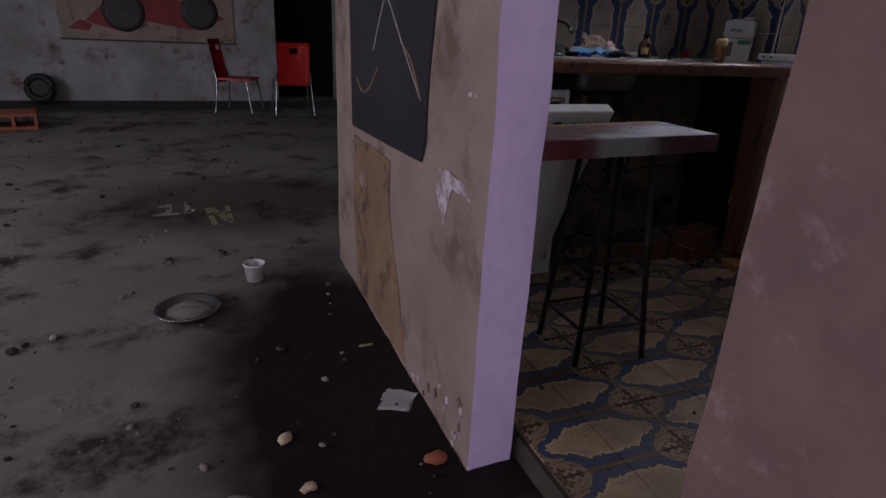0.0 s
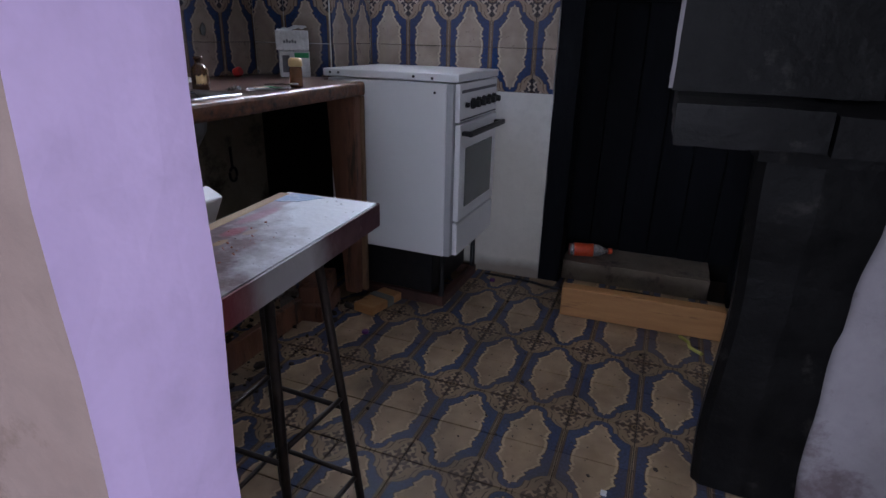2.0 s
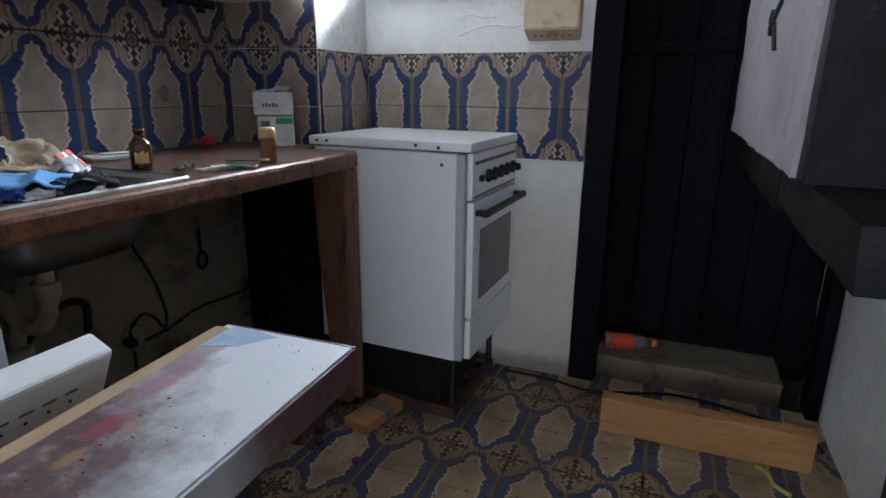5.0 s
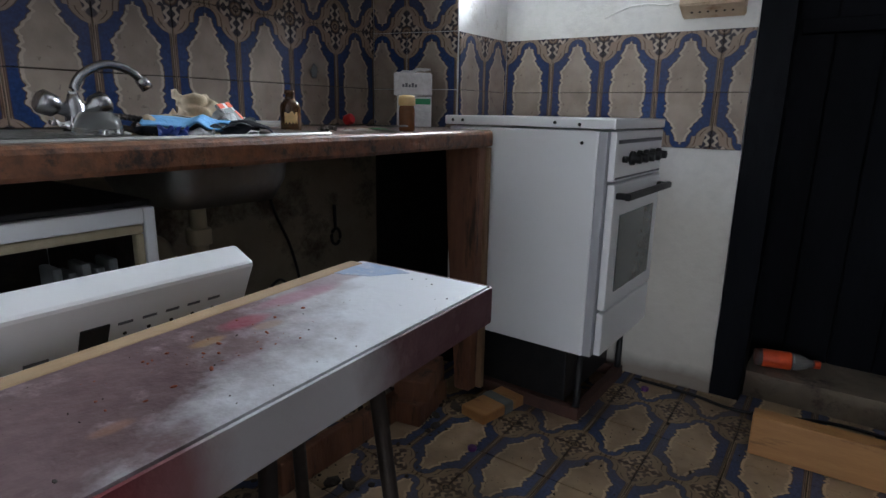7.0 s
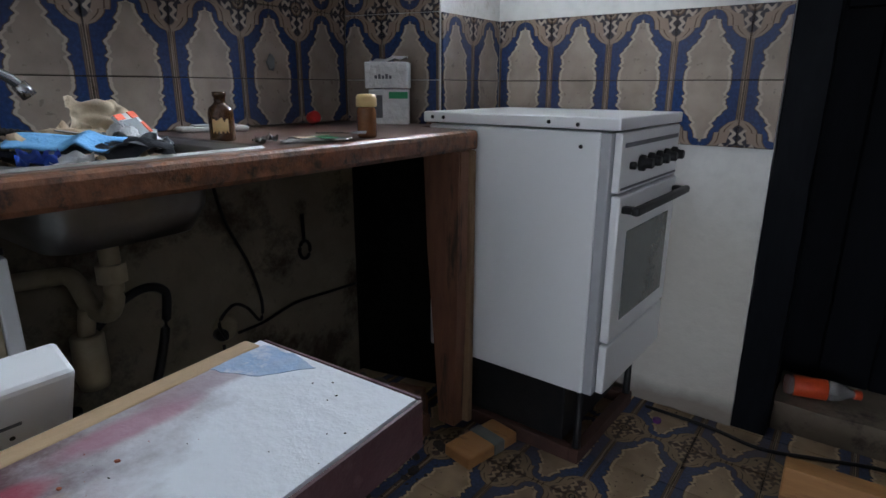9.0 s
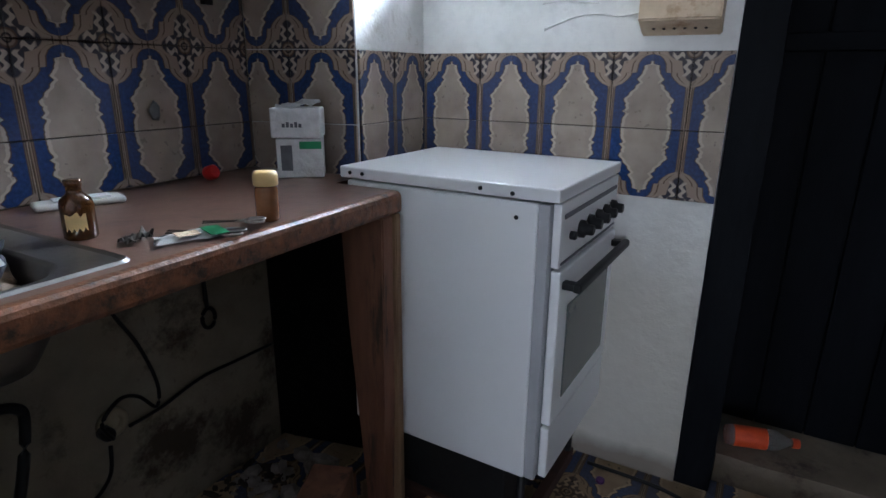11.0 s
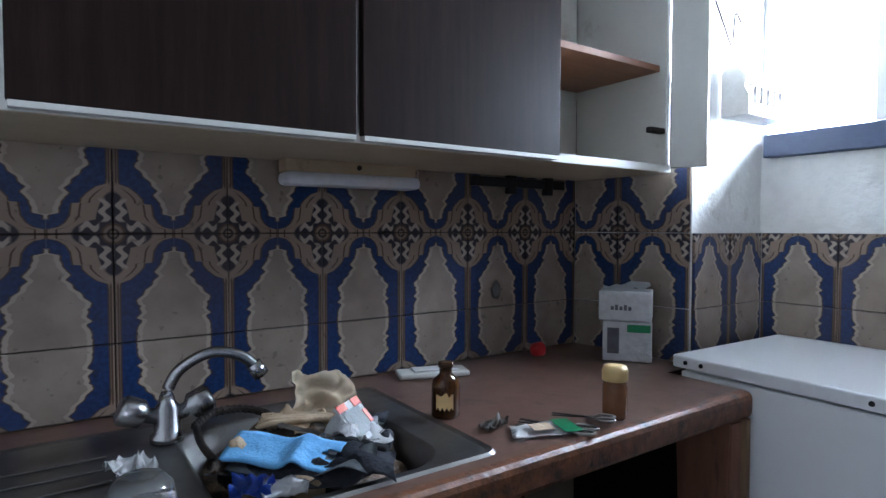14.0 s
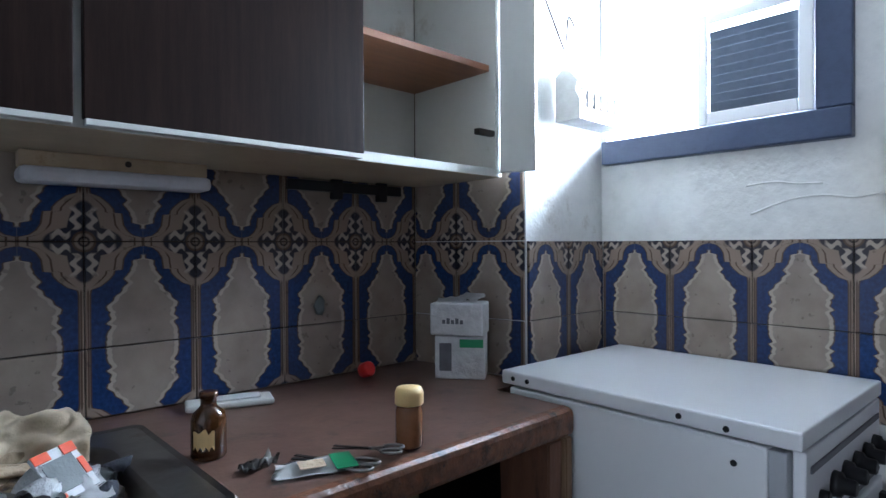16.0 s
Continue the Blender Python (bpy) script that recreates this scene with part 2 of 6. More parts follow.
BLACKP = mat("black_plastic", (0.008, 0.008, 0.009), (0.014, 0.014, 0.015), 20, 0.45, bump=0.1, spec=0.3)
DARKMETAL = mat("rusty_dark_metal", (0.03, 0.026, 0.024), (0.06, 0.045, 0.035), 25, 0.5, metal=0.6, bump=0.3)
OVENGLASS = mat("oven_glass", (0.10, 0.115, 0.115), (0.085, 0.095, 0.095), 5, 0.08, bump=0.0)
LAMINATE = mat("brown_stone_laminate", (0.155, 0.088, 0.066), (0.10, 0.056, 0.042), 22, 0.28, bump=0.06, fine=90, dirt=(0.055, 0.034, 0.028), dirt_at=0.6)
WORNEDGE = mat("worn_rusty_edge", (0.24, 0.095, 0.042), (0.065, 0.032, 0.02), 42, 0.4, bump=0.4, fine=90, dirt=(0.03, 0.018, 0.014), dirt_at=0.58)
PINE = mat("pine_board", (0.46, 0.235, 0.085), (0.36, 0.17, 0.06), 7, 0.55, bump=0.25, fine=90, stretch=(4, 0.6, 5), dirt=(0.14, 0.06, 0.03), dirt_at=0.66)
OLDWOOD = mat("dirty_old_timber", (0.24, 0.11, 0.06), (0.13, 0.055, 0.035), 8, 0.6, bump=0.5, fine=70, stretch=(3, 3, 0.5), dirt=(0.05, 0.028, 0.02), dirt_at=0.58)
RUSTWOOD = mat("dark_reddish_timber", (0.075, 0.032, 0.022), (0.04, 0.018, 0.014), 12, 0.7, bump=0.4, fine=60)
PALEWOOD = mat("pale_timber", (0.44, 0.31, 0.18), (0.36, 0.24, 0.13), 8, 0.6, bump=0.3, fine=80, stretch=(0.6, 3, 3))
BATTEN = mat("dirty_pale_batten", (0.28, 0.18, 0.10), (0.17, 0.10, 0.06), 9, 0.65, bump=0.4, fine=70, stretch=(3, 3, 0.5), dirt=(0.07, 0.04, 0.03), dirt_at=0.6)
CABDARK = mat("dark_wood_veneer", (0.013, 0.008, 0.007), (0.026, 0.015, 0.012), 9, 0.48, bump=0.12, fine=70, stretch=(6, 6, 0.35), dist=0.003, spec=0.08)
CABWHITE = mat("cabinet_white_board", (0.66, 0.66, 0.62), (0.60, 0.60, 0.56), 3, 0.5, bump=0.05, grain=0.12, dirt=(0.40, 0.36, 0.29), dirt_at=0.68)
CABEDGE = mat("yellowed_edge_board", (0.52, 0.44, 0.31), (0.42, 0.34, 0.23), 6, 0.5, bump=0.1)
SHELFWOOD = mat("reddish_shelf_wood", (0.30, 0.135, 0.07), (0.22, 0.10, 0.05), 6, 0.5, bump=0.1, stretch=(0.6, 5, 5))
PAINTWHITE = mat("spilled_white_paint", (0.66, 0.66, 0.70), (0.54, 0.53, 0.57), 6, 0.5, bump=0.3, fine=45, dirt=(0.26, 0.19, 0.22), dirt_at=0.64)
PLUM = mat("plum_stained_wood", (0.21, 0.115, 0.12), (0.13, 0.06, 0.065), 9, 0.55, bump=0.35, fine=60, dirt=(0.34, 0.26, 0.27), dirt_at=0.60)
RED = mat("red_plastic", (0.50, 0.016, 0.014), (0.40, 0.012, 0.012), 6, 0.35, bump=0.05)
ORANGE = mat("orange_label", (0.75, 0.10, 0.025), (0.60, 0.06, 0.02), 40, 0.4, bump=0.05)
GREYTAPE = mat("grey_tape", (0.16, 0.17, 0.17), (0.11, 0.12, 0.12), 20, 0.5)
BROWNGLASS = mat("amber_glass", (0.11, 0.042, 0.012), (0.08, 0.03, 0.008), 20, 0.12, bump=0.0, trans=0.4)
POWDER = mat("brown_powder_in_glass", (0.24, 0.11, 0.05), (0.18, 0.08, 0.035), 30, 0.15, bump=0.0)
CREAMCAP = mat("cream_cap", (0.72, 0.52, 0.24), (0.66, 0.47, 0.2), 20, 0.45, bump=0.05)
PAPER = mat("white_paper", (0.72, 0.72, 0.72), (0.62, 0.62, 0.62), 12, 0.7, bump=0.15)
CARDW = mat("crumpled_plastic_wrap", (0.68, 0.68, 0.68), (0.55, 0.55, 0.56), 25, 0.3, bump=0.7, fine=50, dist=0.01)
GREEN = mat("green_print", (0.03, 0.30, 0.12), (0.025, 0.25, 0.10), 20, 0.5, bump=0.0)
INKGREY = mat("grey_print", (0.10, 0.10, 0.12), (0.14, 0.14, 0.16), 20, 0.5, bump=0.0)
BLUECLOTH = mat("sky_blue_cloth", (0.17, 0.42, 0.72), (0.12, 0.33, 0.62), 30, 0.85, bump=0.5, fine=140)
DEEPBLUE = mat("blue_wrapper", (0.015, 0.07, 0.42), (0.02, 0.05, 0.28), 30, 0.3, bump=0.3)
NAVY = mat("dark_rag", (0.03, 0.035, 0.05), (0.05, 0.05, 0.06), 30, 0.85, bump=0.6)
RAG = mat("stained_cream_rag", (0.56, 0.45, 0.31), (0.40, 0.28, 0.17), 25, 0.85, bump=0.7, dirt=(0.16, 0.10, 0.055), dirt_at=0.66)
CREAMPAPER = mat("stained_cream_paper", (0.74, 0.64, 0.48), (0.64, 0.52, 0.36), 14, 0.8, bump=0.4, dirt=(0.30, 0.20, 0.10), dirt_at=0.62)
CLEARGLASS = mat("dusty_clear_glass", (0.60, 0.61, 0.60), (0.48, 0.49, 0.48), 20, 0.08, bump=0.05, trans=0.92)
SLUDGE = mat("rotten_brown_scraps", (0.10, 0.06, 0.03), (0.17, 0.11, 0.06), 40, 0.6, bump=0.9, dirt=(0.025, 0.018, 0.012), dirt_at=0.5, dist=0.01)
CREAMPIPE = mat("yellowed_pipe", (0.42, 0.36, 0.24), (0.34, 0.28, 0.18), 20, 0.5)
POSTER = mat("black_sheet", (0.018, 0.018, 0.022), (0.035, 0.035, 0.042), 5, 0.35, bump=0.2, fine=20)
CHALK = mat("chalk_line", (0.34, 0.32, 0.32), (0.22, 0.20, 0.20), 60, 0.9, bump=0.0)
TANCHALK = mat("tan_chalk_line", (0.26, 0.16, 0.08), (0.2, 0.12, 0.06), 60, 0.9, bump=0.0)
OCHRE = mat("ochre_damp_plaster", (0.25, 0.15, 0.085), (0.15, 0.09, 0.055), 5, 0.85, bump=0.6, fine=40, dirt=(0.07, 0.04, 0.025), dirt_at=0.58)
PRINTCREAM = mat("faded_print", (0.34, 0.28, 0.22), (0.24, 0.19, 0.15), 4, 0.6, dirt=(0.10, 0.03, 0.03), dirt_at=0.58)
PRINTRED = mat("red_print", (0.30, 0.03, 0.03), (0.18, 0.025, 0.025), 6, 0.6)
PRINTDARK = mat("dark_print", (0.03, 0.03, 0.035), (0.06, 0.05, 0.05), 6, 0.6)
TERRACOTTA = mat("terracotta", (0.36, 0.11, 0.055), (0.26, 0.08, 0.04), 14, 0.85)
RUBBER = mat("black_rubber", (0.012, 0.012, 0.012), (0.02, 0.02, 0.02), 20, 0.6)
YELLOW = mat("yellow_paint_mark", (0.27, 0.25, 0.13), (0.21, 0.19, 0.11), 40, 0.8, bump=0.1)
RUBBLE = mat("rubble_scraps", (0.30, 0.27, 0.24), (0.16, 0.13, 0.11), 30, 0.9)
DARKBIT = mat("dark_crumbs", (0.03, 0.024, 0.02), (0.06, 0.045, 0.035), 30, 0.9)
STONE = mat("worn_threshold_stone", (0.22, 0.175, 0.13), (0.14, 0.11, 0.08), 7, 0.8, bump=0.6, dirt=(0.05, 0.035, 0.03), dirt_at=0.58)
TUBE = mat("frosted_tube_cover", (0.66, 0.67, 0.72), (0.6, 0.61, 0.66), 6, 0.35, bump=0.0)
PANE = mat("dusty_pane", (0.06, 0.075, 0.10), (0.085, 0.10, 0.13), 10, 0.4, bump=0.1)
CLEARP = mat("clear_plastic", (0.62, 0.60, 0.58), (0.5, 0.48, 0.46), 30, 0.15, bump=0.1, trans=0.75)

FASCIA = mat("plum_painted_edge", (0.085, 0.035, 0.045), (0.14, 0.075, 0.085), 14, 0.5, bump=0.4, fine=60, dirt=(0.20, 0.13, 0.14), dirt_at=0.6)
BENCHTOP = mat("paint_splashed_plank", (0.095, 0.052, 0.056), (0.19, 0.125, 0.13), 11, 0.5, bump=0.4, fine=60, dirt=(0.33, 0.26, 0.27), dirt_at=0.60)


def spill(m, colour, wx, wy, w0, scale):
    """Lays a spill of colour over m, from a soft line wx X + wy Y = w0 with a ragged edge."""
    nt = m.node_tree
    p = nt.nodes["Principled BSDF"]
    old = p.inputs["Base Color"].links[0].from_socket
    tc = nt.nodes.new("ShaderNodeTexCoord")
    dot = nt.nodes.new("ShaderNodeVectorMath")
    dot.operation = "DOT_PRODUCT"
    dot.inputs[1].default_value = (wx, wy, 0.6)
    nt.links.new(tc.outputs["Object"], dot.inputs[0])
    nz = nt.nodes.new("ShaderNodeTexNoise")
    nz.inputs["Scale"].default_value, nz.inputs["Detail"].default_value, nz.inputs["Roughness"].default_value = scale, 8, 0.65
    nt.links.new(tc.outputs["Object"], nz.inputs["Vector"])
    add = nt.nodes.new("ShaderNodeMath")
    add.operation = "MULTIPLY_ADD"
    add.inputs[1].default_value = 0.55
    nt.links.new(nz.outputs["Fac"], add.inputs[0])
    nt.links.new(dot.outputs["Value"], add.inputs[2])
    mr = nt.nodes.new("ShaderNodeMapRange")
    mr.inputs[1].default_value, mr.inputs[2].default_value = w0 + 0.20, w0 + 0.42
    nt.links.new(add.outputs[0], mr.inputs[0])
    mx = nt.nodes.new("ShaderNodeMix")
    mx.data_type = "RGBA"
    nt.links.new(mr.outputs[0], mx.inputs[0])
    nt.links.new(old, mx.inputs[6])
    mx.inputs[7].default_value = (*colour, 1)
    nt.links.new(mx.outputs[2], p.inputs["Base Color"])


def blotch(m, colour, centre, radii, strength, grain=5.0):
    """A soft blotch of colour on m, an ellipse with a ragged edge."""
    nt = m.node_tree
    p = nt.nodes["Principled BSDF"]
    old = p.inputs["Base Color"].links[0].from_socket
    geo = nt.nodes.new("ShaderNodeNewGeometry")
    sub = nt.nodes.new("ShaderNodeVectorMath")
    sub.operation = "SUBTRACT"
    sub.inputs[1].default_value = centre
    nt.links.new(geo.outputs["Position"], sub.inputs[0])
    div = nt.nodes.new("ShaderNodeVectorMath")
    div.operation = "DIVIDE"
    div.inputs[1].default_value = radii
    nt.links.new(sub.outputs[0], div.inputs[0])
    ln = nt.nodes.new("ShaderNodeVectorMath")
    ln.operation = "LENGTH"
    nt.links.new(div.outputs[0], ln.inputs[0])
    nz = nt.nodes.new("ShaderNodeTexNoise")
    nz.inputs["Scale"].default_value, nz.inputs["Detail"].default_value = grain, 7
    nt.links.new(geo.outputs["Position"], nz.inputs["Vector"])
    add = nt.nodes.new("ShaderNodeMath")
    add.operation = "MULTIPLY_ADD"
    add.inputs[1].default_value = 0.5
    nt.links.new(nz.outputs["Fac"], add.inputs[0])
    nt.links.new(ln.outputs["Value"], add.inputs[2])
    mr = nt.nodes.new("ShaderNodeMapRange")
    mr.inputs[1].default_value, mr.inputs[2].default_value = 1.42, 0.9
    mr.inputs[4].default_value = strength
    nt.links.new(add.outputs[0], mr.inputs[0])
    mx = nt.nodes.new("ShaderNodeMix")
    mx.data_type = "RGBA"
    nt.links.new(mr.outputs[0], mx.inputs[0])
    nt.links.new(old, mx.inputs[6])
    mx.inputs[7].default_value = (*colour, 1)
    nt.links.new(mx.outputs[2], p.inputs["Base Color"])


# shade beside the partition, painted into the concrete colour
blotch(CONCRETE, (0.014, 0.008, 0.009), (2.42, 3.45, -0.085), (0.62, 1.2, 1.0), 0.98)
blotch(CONCRETE, (0.05, 0.035, 0.025), (2.1, 5.7, -0.085), (1.0, 0.7, 1.0), 0.7)
# darker band of floor before the far wall
blotch(CONCRETE, (0.03, 0.022, 0.018), (0.9, 10.6, -0.085), (3.2, 0.7, 1.0), 0.85)
blotch(PLASTER, (0.46, 0.42, 0.34), (4.97, 3.25, 0.25), (0.5, 0.4, 0.55), 0.55)
# darker brown along the foot of the window wall
blotch(PLASTER, (0.13, 0.09, 0.06), (4.97, 3.2, -0.02), (0.5, 0.5, 0.10), 0.7, 14.0)
spill(BENCHTOP, (0.68, 0.70, 0.74), 1.0, -1.3, 0.53, 9.0)
blotch(FASCIA, (0.58, 0.58, 0.60), (3.10, 3.19, 0.735), (0.135, 0.2, 0.2), 0.95, 16.0)
blotch(FASCIA, (0.19, 0.03, 0.035), (2.93, 3.175, 0.735), (0.10, 0.2, 0.2), 0.8, 16.0)
for spot, hue, rad in (((3.19, 3.375, 0.763), (0.30, 0.035, 0.07), (0.045, 0.022, 0.1)), ((3.30, 3.40, 0.763), (0.33, 0.12, 0.17), (0.09, 0.025, 0.1)), ((3.20, 3.345, 0.763), (0.34, 0.24, 0.17), (0.026, 0.014, 0.1)), ((3.128, 3.355, 0.763), (0.36, 0.22, 0.08), (0.026, 0.013, 0.1)), ((2.98, 3.26, 0.763), (0.28, 0.15, 0.10), (0.022, 0.010, 0.1)), ((3.40, 3.42, 0.763), (0.28, 0.19, 0.22), (0.12, 0.03, 0.1))):
    blotch(BENCHTOP, hue, spot, tuple(0.8 * q for q in rad), 0.7, 60.0)
REDWALL = mat("reddish_grubby_plaster", (0.19, 0.11, 0.095), (0.13, 0.08, 0.075), 7, 0.8, bump=0.6, fine=35, dirt=(0.27, 0.19, 0.18), dirt_at=0.62, dist=0.012)
CHIP = mat("pale_plaster_chip", (0.56, 0.50, 0.54), (0.44, 0.37, 0.40), 40, 0.85, bump=0.5, dirt=(0.27, 0.19, 0.18), dirt_at=0.53)
# white rack's wood, darkened so it reads as a silhouette by the window
RACKSHADE = mat("shaded_painted_wood", (0.30, 0.29, 0.28), (0.22, 0.21, 0.20), 20, 0.6, bump=0.2)
BLUESMEAR = mat("pale_blue_paint", (0.24, 0.36, 0.56), (0.40, 0.46, 0.58), 30, 0.55, bump=0.3, dirt=(0.55, 0.56, 0.6), dirt_at=0.55)
OLDCREAM = mat("yellowed_old_wood", (0.58, 0.46, 0.32), (0.46, 0.34, 0.22), 10, 0.6, bump=0.3, dirt=(0.3, 0.18, 0.09), dirt_at=0.62)
PURPLE = mat("purple_plastic", (0.10, 0.02, 0.14), (0.08, 0.015, 0.12), 20, 0.4)
JAMB_Y = 2.285
HZ = -0.085   # the hall floor lies a step below the kitchen


# ---- shape helpers ----
def obj(name, bm, m, parent=None, smooth=False):
    me = bpy.data.meshes.new(name)
    bmesh.ops.recalc_face_normals(bm, faces=bm.faces)
    bm.to_mesh(me)
    bm.free()
    for mm in (m if isinstance(m, (list, tuple)) else [m]):
        me.materials.append(mm)
    if smooth:
        for f in me.polygons:
            f.use_smooth = True
    o = new(name, me)
    o.parent = parent
    return o


def thing(name, at, label, category, rz=0, group="", kind=""):
    o = new(name)
    o.empty_display_size = 0.1
    o.matrix_world = pose(*at, 0, 0, rz)
    return tagged(o, label, category, group, kind)


def bm_box(bm, lo, hi, bevel=0.0, m=None, idx=0):
    r = bmesh.ops.create_cube(bm, size=1.0)
    vs = r["verts"]
    for v in vs:
        v.co = Vector([(lo[k] + hi[k]) / 2 + v.co[k] * (hi[k] - lo[k]) for k in range(3)])
        if m is not None:
            v.co = m @ v.co
    fs = {f for v in vs for f in v.link_faces}
    for f in fs:
        f.material_index = idx
    if bevel:
        es = list({e for v in vs for e in v.link_edges})
        bmesh.ops.bevel(bm, geom=es, offset=bevel, segments=2, affect="EDGES", profile=0.5)


def box(parent, name, lo, hi, m, bevel=0.003, turn=None):
    bm = bmesh.new()
    bm_box(bm, lo, hi, bevel, turn)
    return obj(name, bm, m, parent)


def rough_box(name, lo, hi, m, parent=None, cell=0.06, amp=0.006, freq=7.0, faces=None):
    """A slab of uneven plaster or hewn timber: gridded faces, pushed about by noise. faces(normal, centre) gives the material slot."""
    bm = bmesh.new()
    size = [hi[k] - lo[k] for k in range(3)]
    n = [max(1, min(48, round(s / cell))) for s in size]
    for ax in range(3):
        b, c = (ax + 1) % 3, (ax + 2) % 3
        for side in (0, 1):
            grid = []
            for i in range(n[b] + 1):
                row = []
                for j in range(n[c] + 1):
                    co = [0, 0, 0]
                    co[ax] = (lo, hi)[side][ax]
                    co[b] = lo[b] + size[b] * i / n[b]
                    co[c] = lo[c] + size[c] * j / n[c]
                    row.append(bm.verts.new(co))
                grid.append(row)
            for i in range(n[b]):
                for j in range(n[c]):
                    f = bm.faces.new((grid[i][j], grid[i + 1][j], grid[i + 1][j + 1], grid[i][j + 1]))
                    if faces:
                        nn = [0, 0, 0]
                        nn[ax] = 1 if side else -1
                        f.material_index = faces(nn, f.calc_center_median())
    bmesh.ops.remove_doubles(bm, verts=bm.verts, dist=1e-5)
    for v in bm.verts:
        d = noise.noise_vector(v.co * freq) * amp + noise.noise_vector(v.co * freq * 3.1) * amp * 0.35
        v.co += d
    return obj(name, bm, m, parent, smooth=False)


def ring(bm, pts, idx=0):
    return [bm.verts.new(p) for p in pts]


def lathe(parent, name, prof, m, at=(0, 0, 0), n=24, turn=None, idxs=None):
    """A turned shape from (radius, height) pairs."""
    bm = bmesh.new()
    rows = []
    for r, z in prof:
        rows.append([bm.verts.new((at[0] + max(r, 1e-4) * math.cos(2 * math.pi * k / n), at[1] + max(r, 1e-4) * math.sin(2 * math.pi * k / n), at[2] + z)) for k in range(n)])
    for i in range(len(rows) - 1):
        for k in range(n):
            f = bm.faces.new((rows[i][k], rows[i][(k + 1) % n], rows[i + 1][(k + 1) % n], rows[i + 1][k]))
            f.smooth = True
            if idxs:
                f.material_index = idxs[i]
    bm.faces.new(rows[0])
    bm.faces.new(rows[-1])
    if turn is not None:
        bmesh.ops.transform(bm, matrix=turn, verts=bm.verts)
    return obj(name, bm, m, parent)


def bm_tube(bm, pts, r, n=10, taper=None):
    pts = [Vector(p) for p in pts]
    rows = []
    for i, p in enumerate(pts):
        d = (pts[min(i + 1, len(pts) - 1)] - pts[max(i - 1, 0)]).normalized()
        s = d.cross(Vector((0, 0, 1)) if abs(d.z) < 0.95 else Vector((1, 0, 0))).normalized()
        q = s.cross(d)
        rr = r if taper is None else r + (taper - r) * i / (len(pts) - 1)
        rows.append([bm.verts.new(p + (s * math.cos(2 * math.pi * k / n) + q * math.sin(2 * math.pi * k / n)) * rr) for k in range(n)])
    for i in range(len(rows) - 1):
        for k in range(n):
            bm.faces.new((rows[i][k], rows[i][(k + 1) % n], rows[i + 1][(k + 1) % n], rows[i + 1][k])).smooth = True
    bm.faces.new(rows[0])
    bm.faces.new(rows[-1])


def tube(parent, name, pts, r, m, n=10, taper=None):
    bm = bmesh.new()
    bm_tube(bm, pts, r, n, taper)
    return obj(name, bm, m, parent)


def arc(pts, k=6):
    """A smooth line through the points."""
    pts = [Vector(p) for p in pts]
    out = []
    for i in range(len(pts) - 1):
        p0, p1, p2, p3 = pts[max(i - 1, 0)], pts[i], pts[i + 1], pts[min(i + 2, len(pts) - 1)]
        for j in range(k):
            t = j / k
            out.append(0.5 * ((2 * p1) + (p2 - p0) * t + (2 * p0 - 5 * p1 + 4 * p2 - p3) * t * t + (3 * p1 - p0 - 3 * p2 + p3) * t ** 3))
    return out + [pts[-1]]


def prism(parent, name, outline, axis, lo, hi, m, bevel=0.0):
    """An outline in the two axes other than axis, drawn out from lo to hi."""
    bm = bmesh.new()
    b, c = [(1, 2), (0, 2), (0, 1)][axis]

    def at(p, d):
        co = [0, 0, 0]
        co[axis], co[b], co[c] = d, p[0], p[1]
        return bm.verts.new(co)
    r0, r1 = [at(p, lo) for p in outline], [at(p, hi) for p in outline]
    bm.faces.new(r0)
    bm.faces.new(r1)
    for k in range(len(outline)):
        bm.faces.new((r0[k], r0[(k + 1) % len(r0)], r1[(k + 1) % len(r0)], r1[k]))
    if bevel:
        bmesh.ops.bevel(bm, geom=list(bm.edges), offset=bevel, segments=2, affect="EDGES")
    return obj(name, bm, m, parent)


def ragged(pts, amp, k):
    """An outline with k steps to an edge, frayed by noise."""
    out = []
    for i, (x, y) in enumerate(pts):
        x1, y1 = pts[(i + 1) % len(pts)]
        for j in range(k):
            p = Vector((x + (x1 - x) * j / k, y + (y1 - y) * j / k, 0))
            q = noise.noise_vector(p * 23.0) * amp + noise.noise_vector(p * 71.0) * amp * 0.6
            out.append((p.x + q.x, p.y + q.y))
    return out


def crumple(parent, name, w, d, h, m, seed, n=10, thick=0.003, turn=None, fold=6.0):
    """A crumpled or folded sheet with thickness."""
    bm = bmesh.new()
    off = Vector((seed * 3.7, seed * 1.3, seed * 2.1))
    g = [[None] * (n + 1) for _ in range(n + 1)]
    for i in range(n + 1):
        for j in range(n + 1):
            p = Vector(((i / n - 0.5) * w, (j / n - 0.5) * d, 0))
            q = noise.noise_vector(p * fold / max(w, d) * 1.3 + off)
            g[i][j] = bm.verts.new(p + Vector((q.x * 0.15 * w, q.y * 0.15 * d, abs(q.z) * h * 1.6)))
    for i in range(n):
        for j in range(n):
            bm.faces.new((g[i][j], g[i + 1][j], g[i + 1][j + 1], g[i][j + 1]))
    bmesh.ops.solidify(bm, geom=list(bm.faces), thickness=thick)
    if turn is not None:
        bmesh.ops.transform(bm, matrix=turn, verts=bm.verts)
    return obj(name, bm, m, parent, smooth=True)


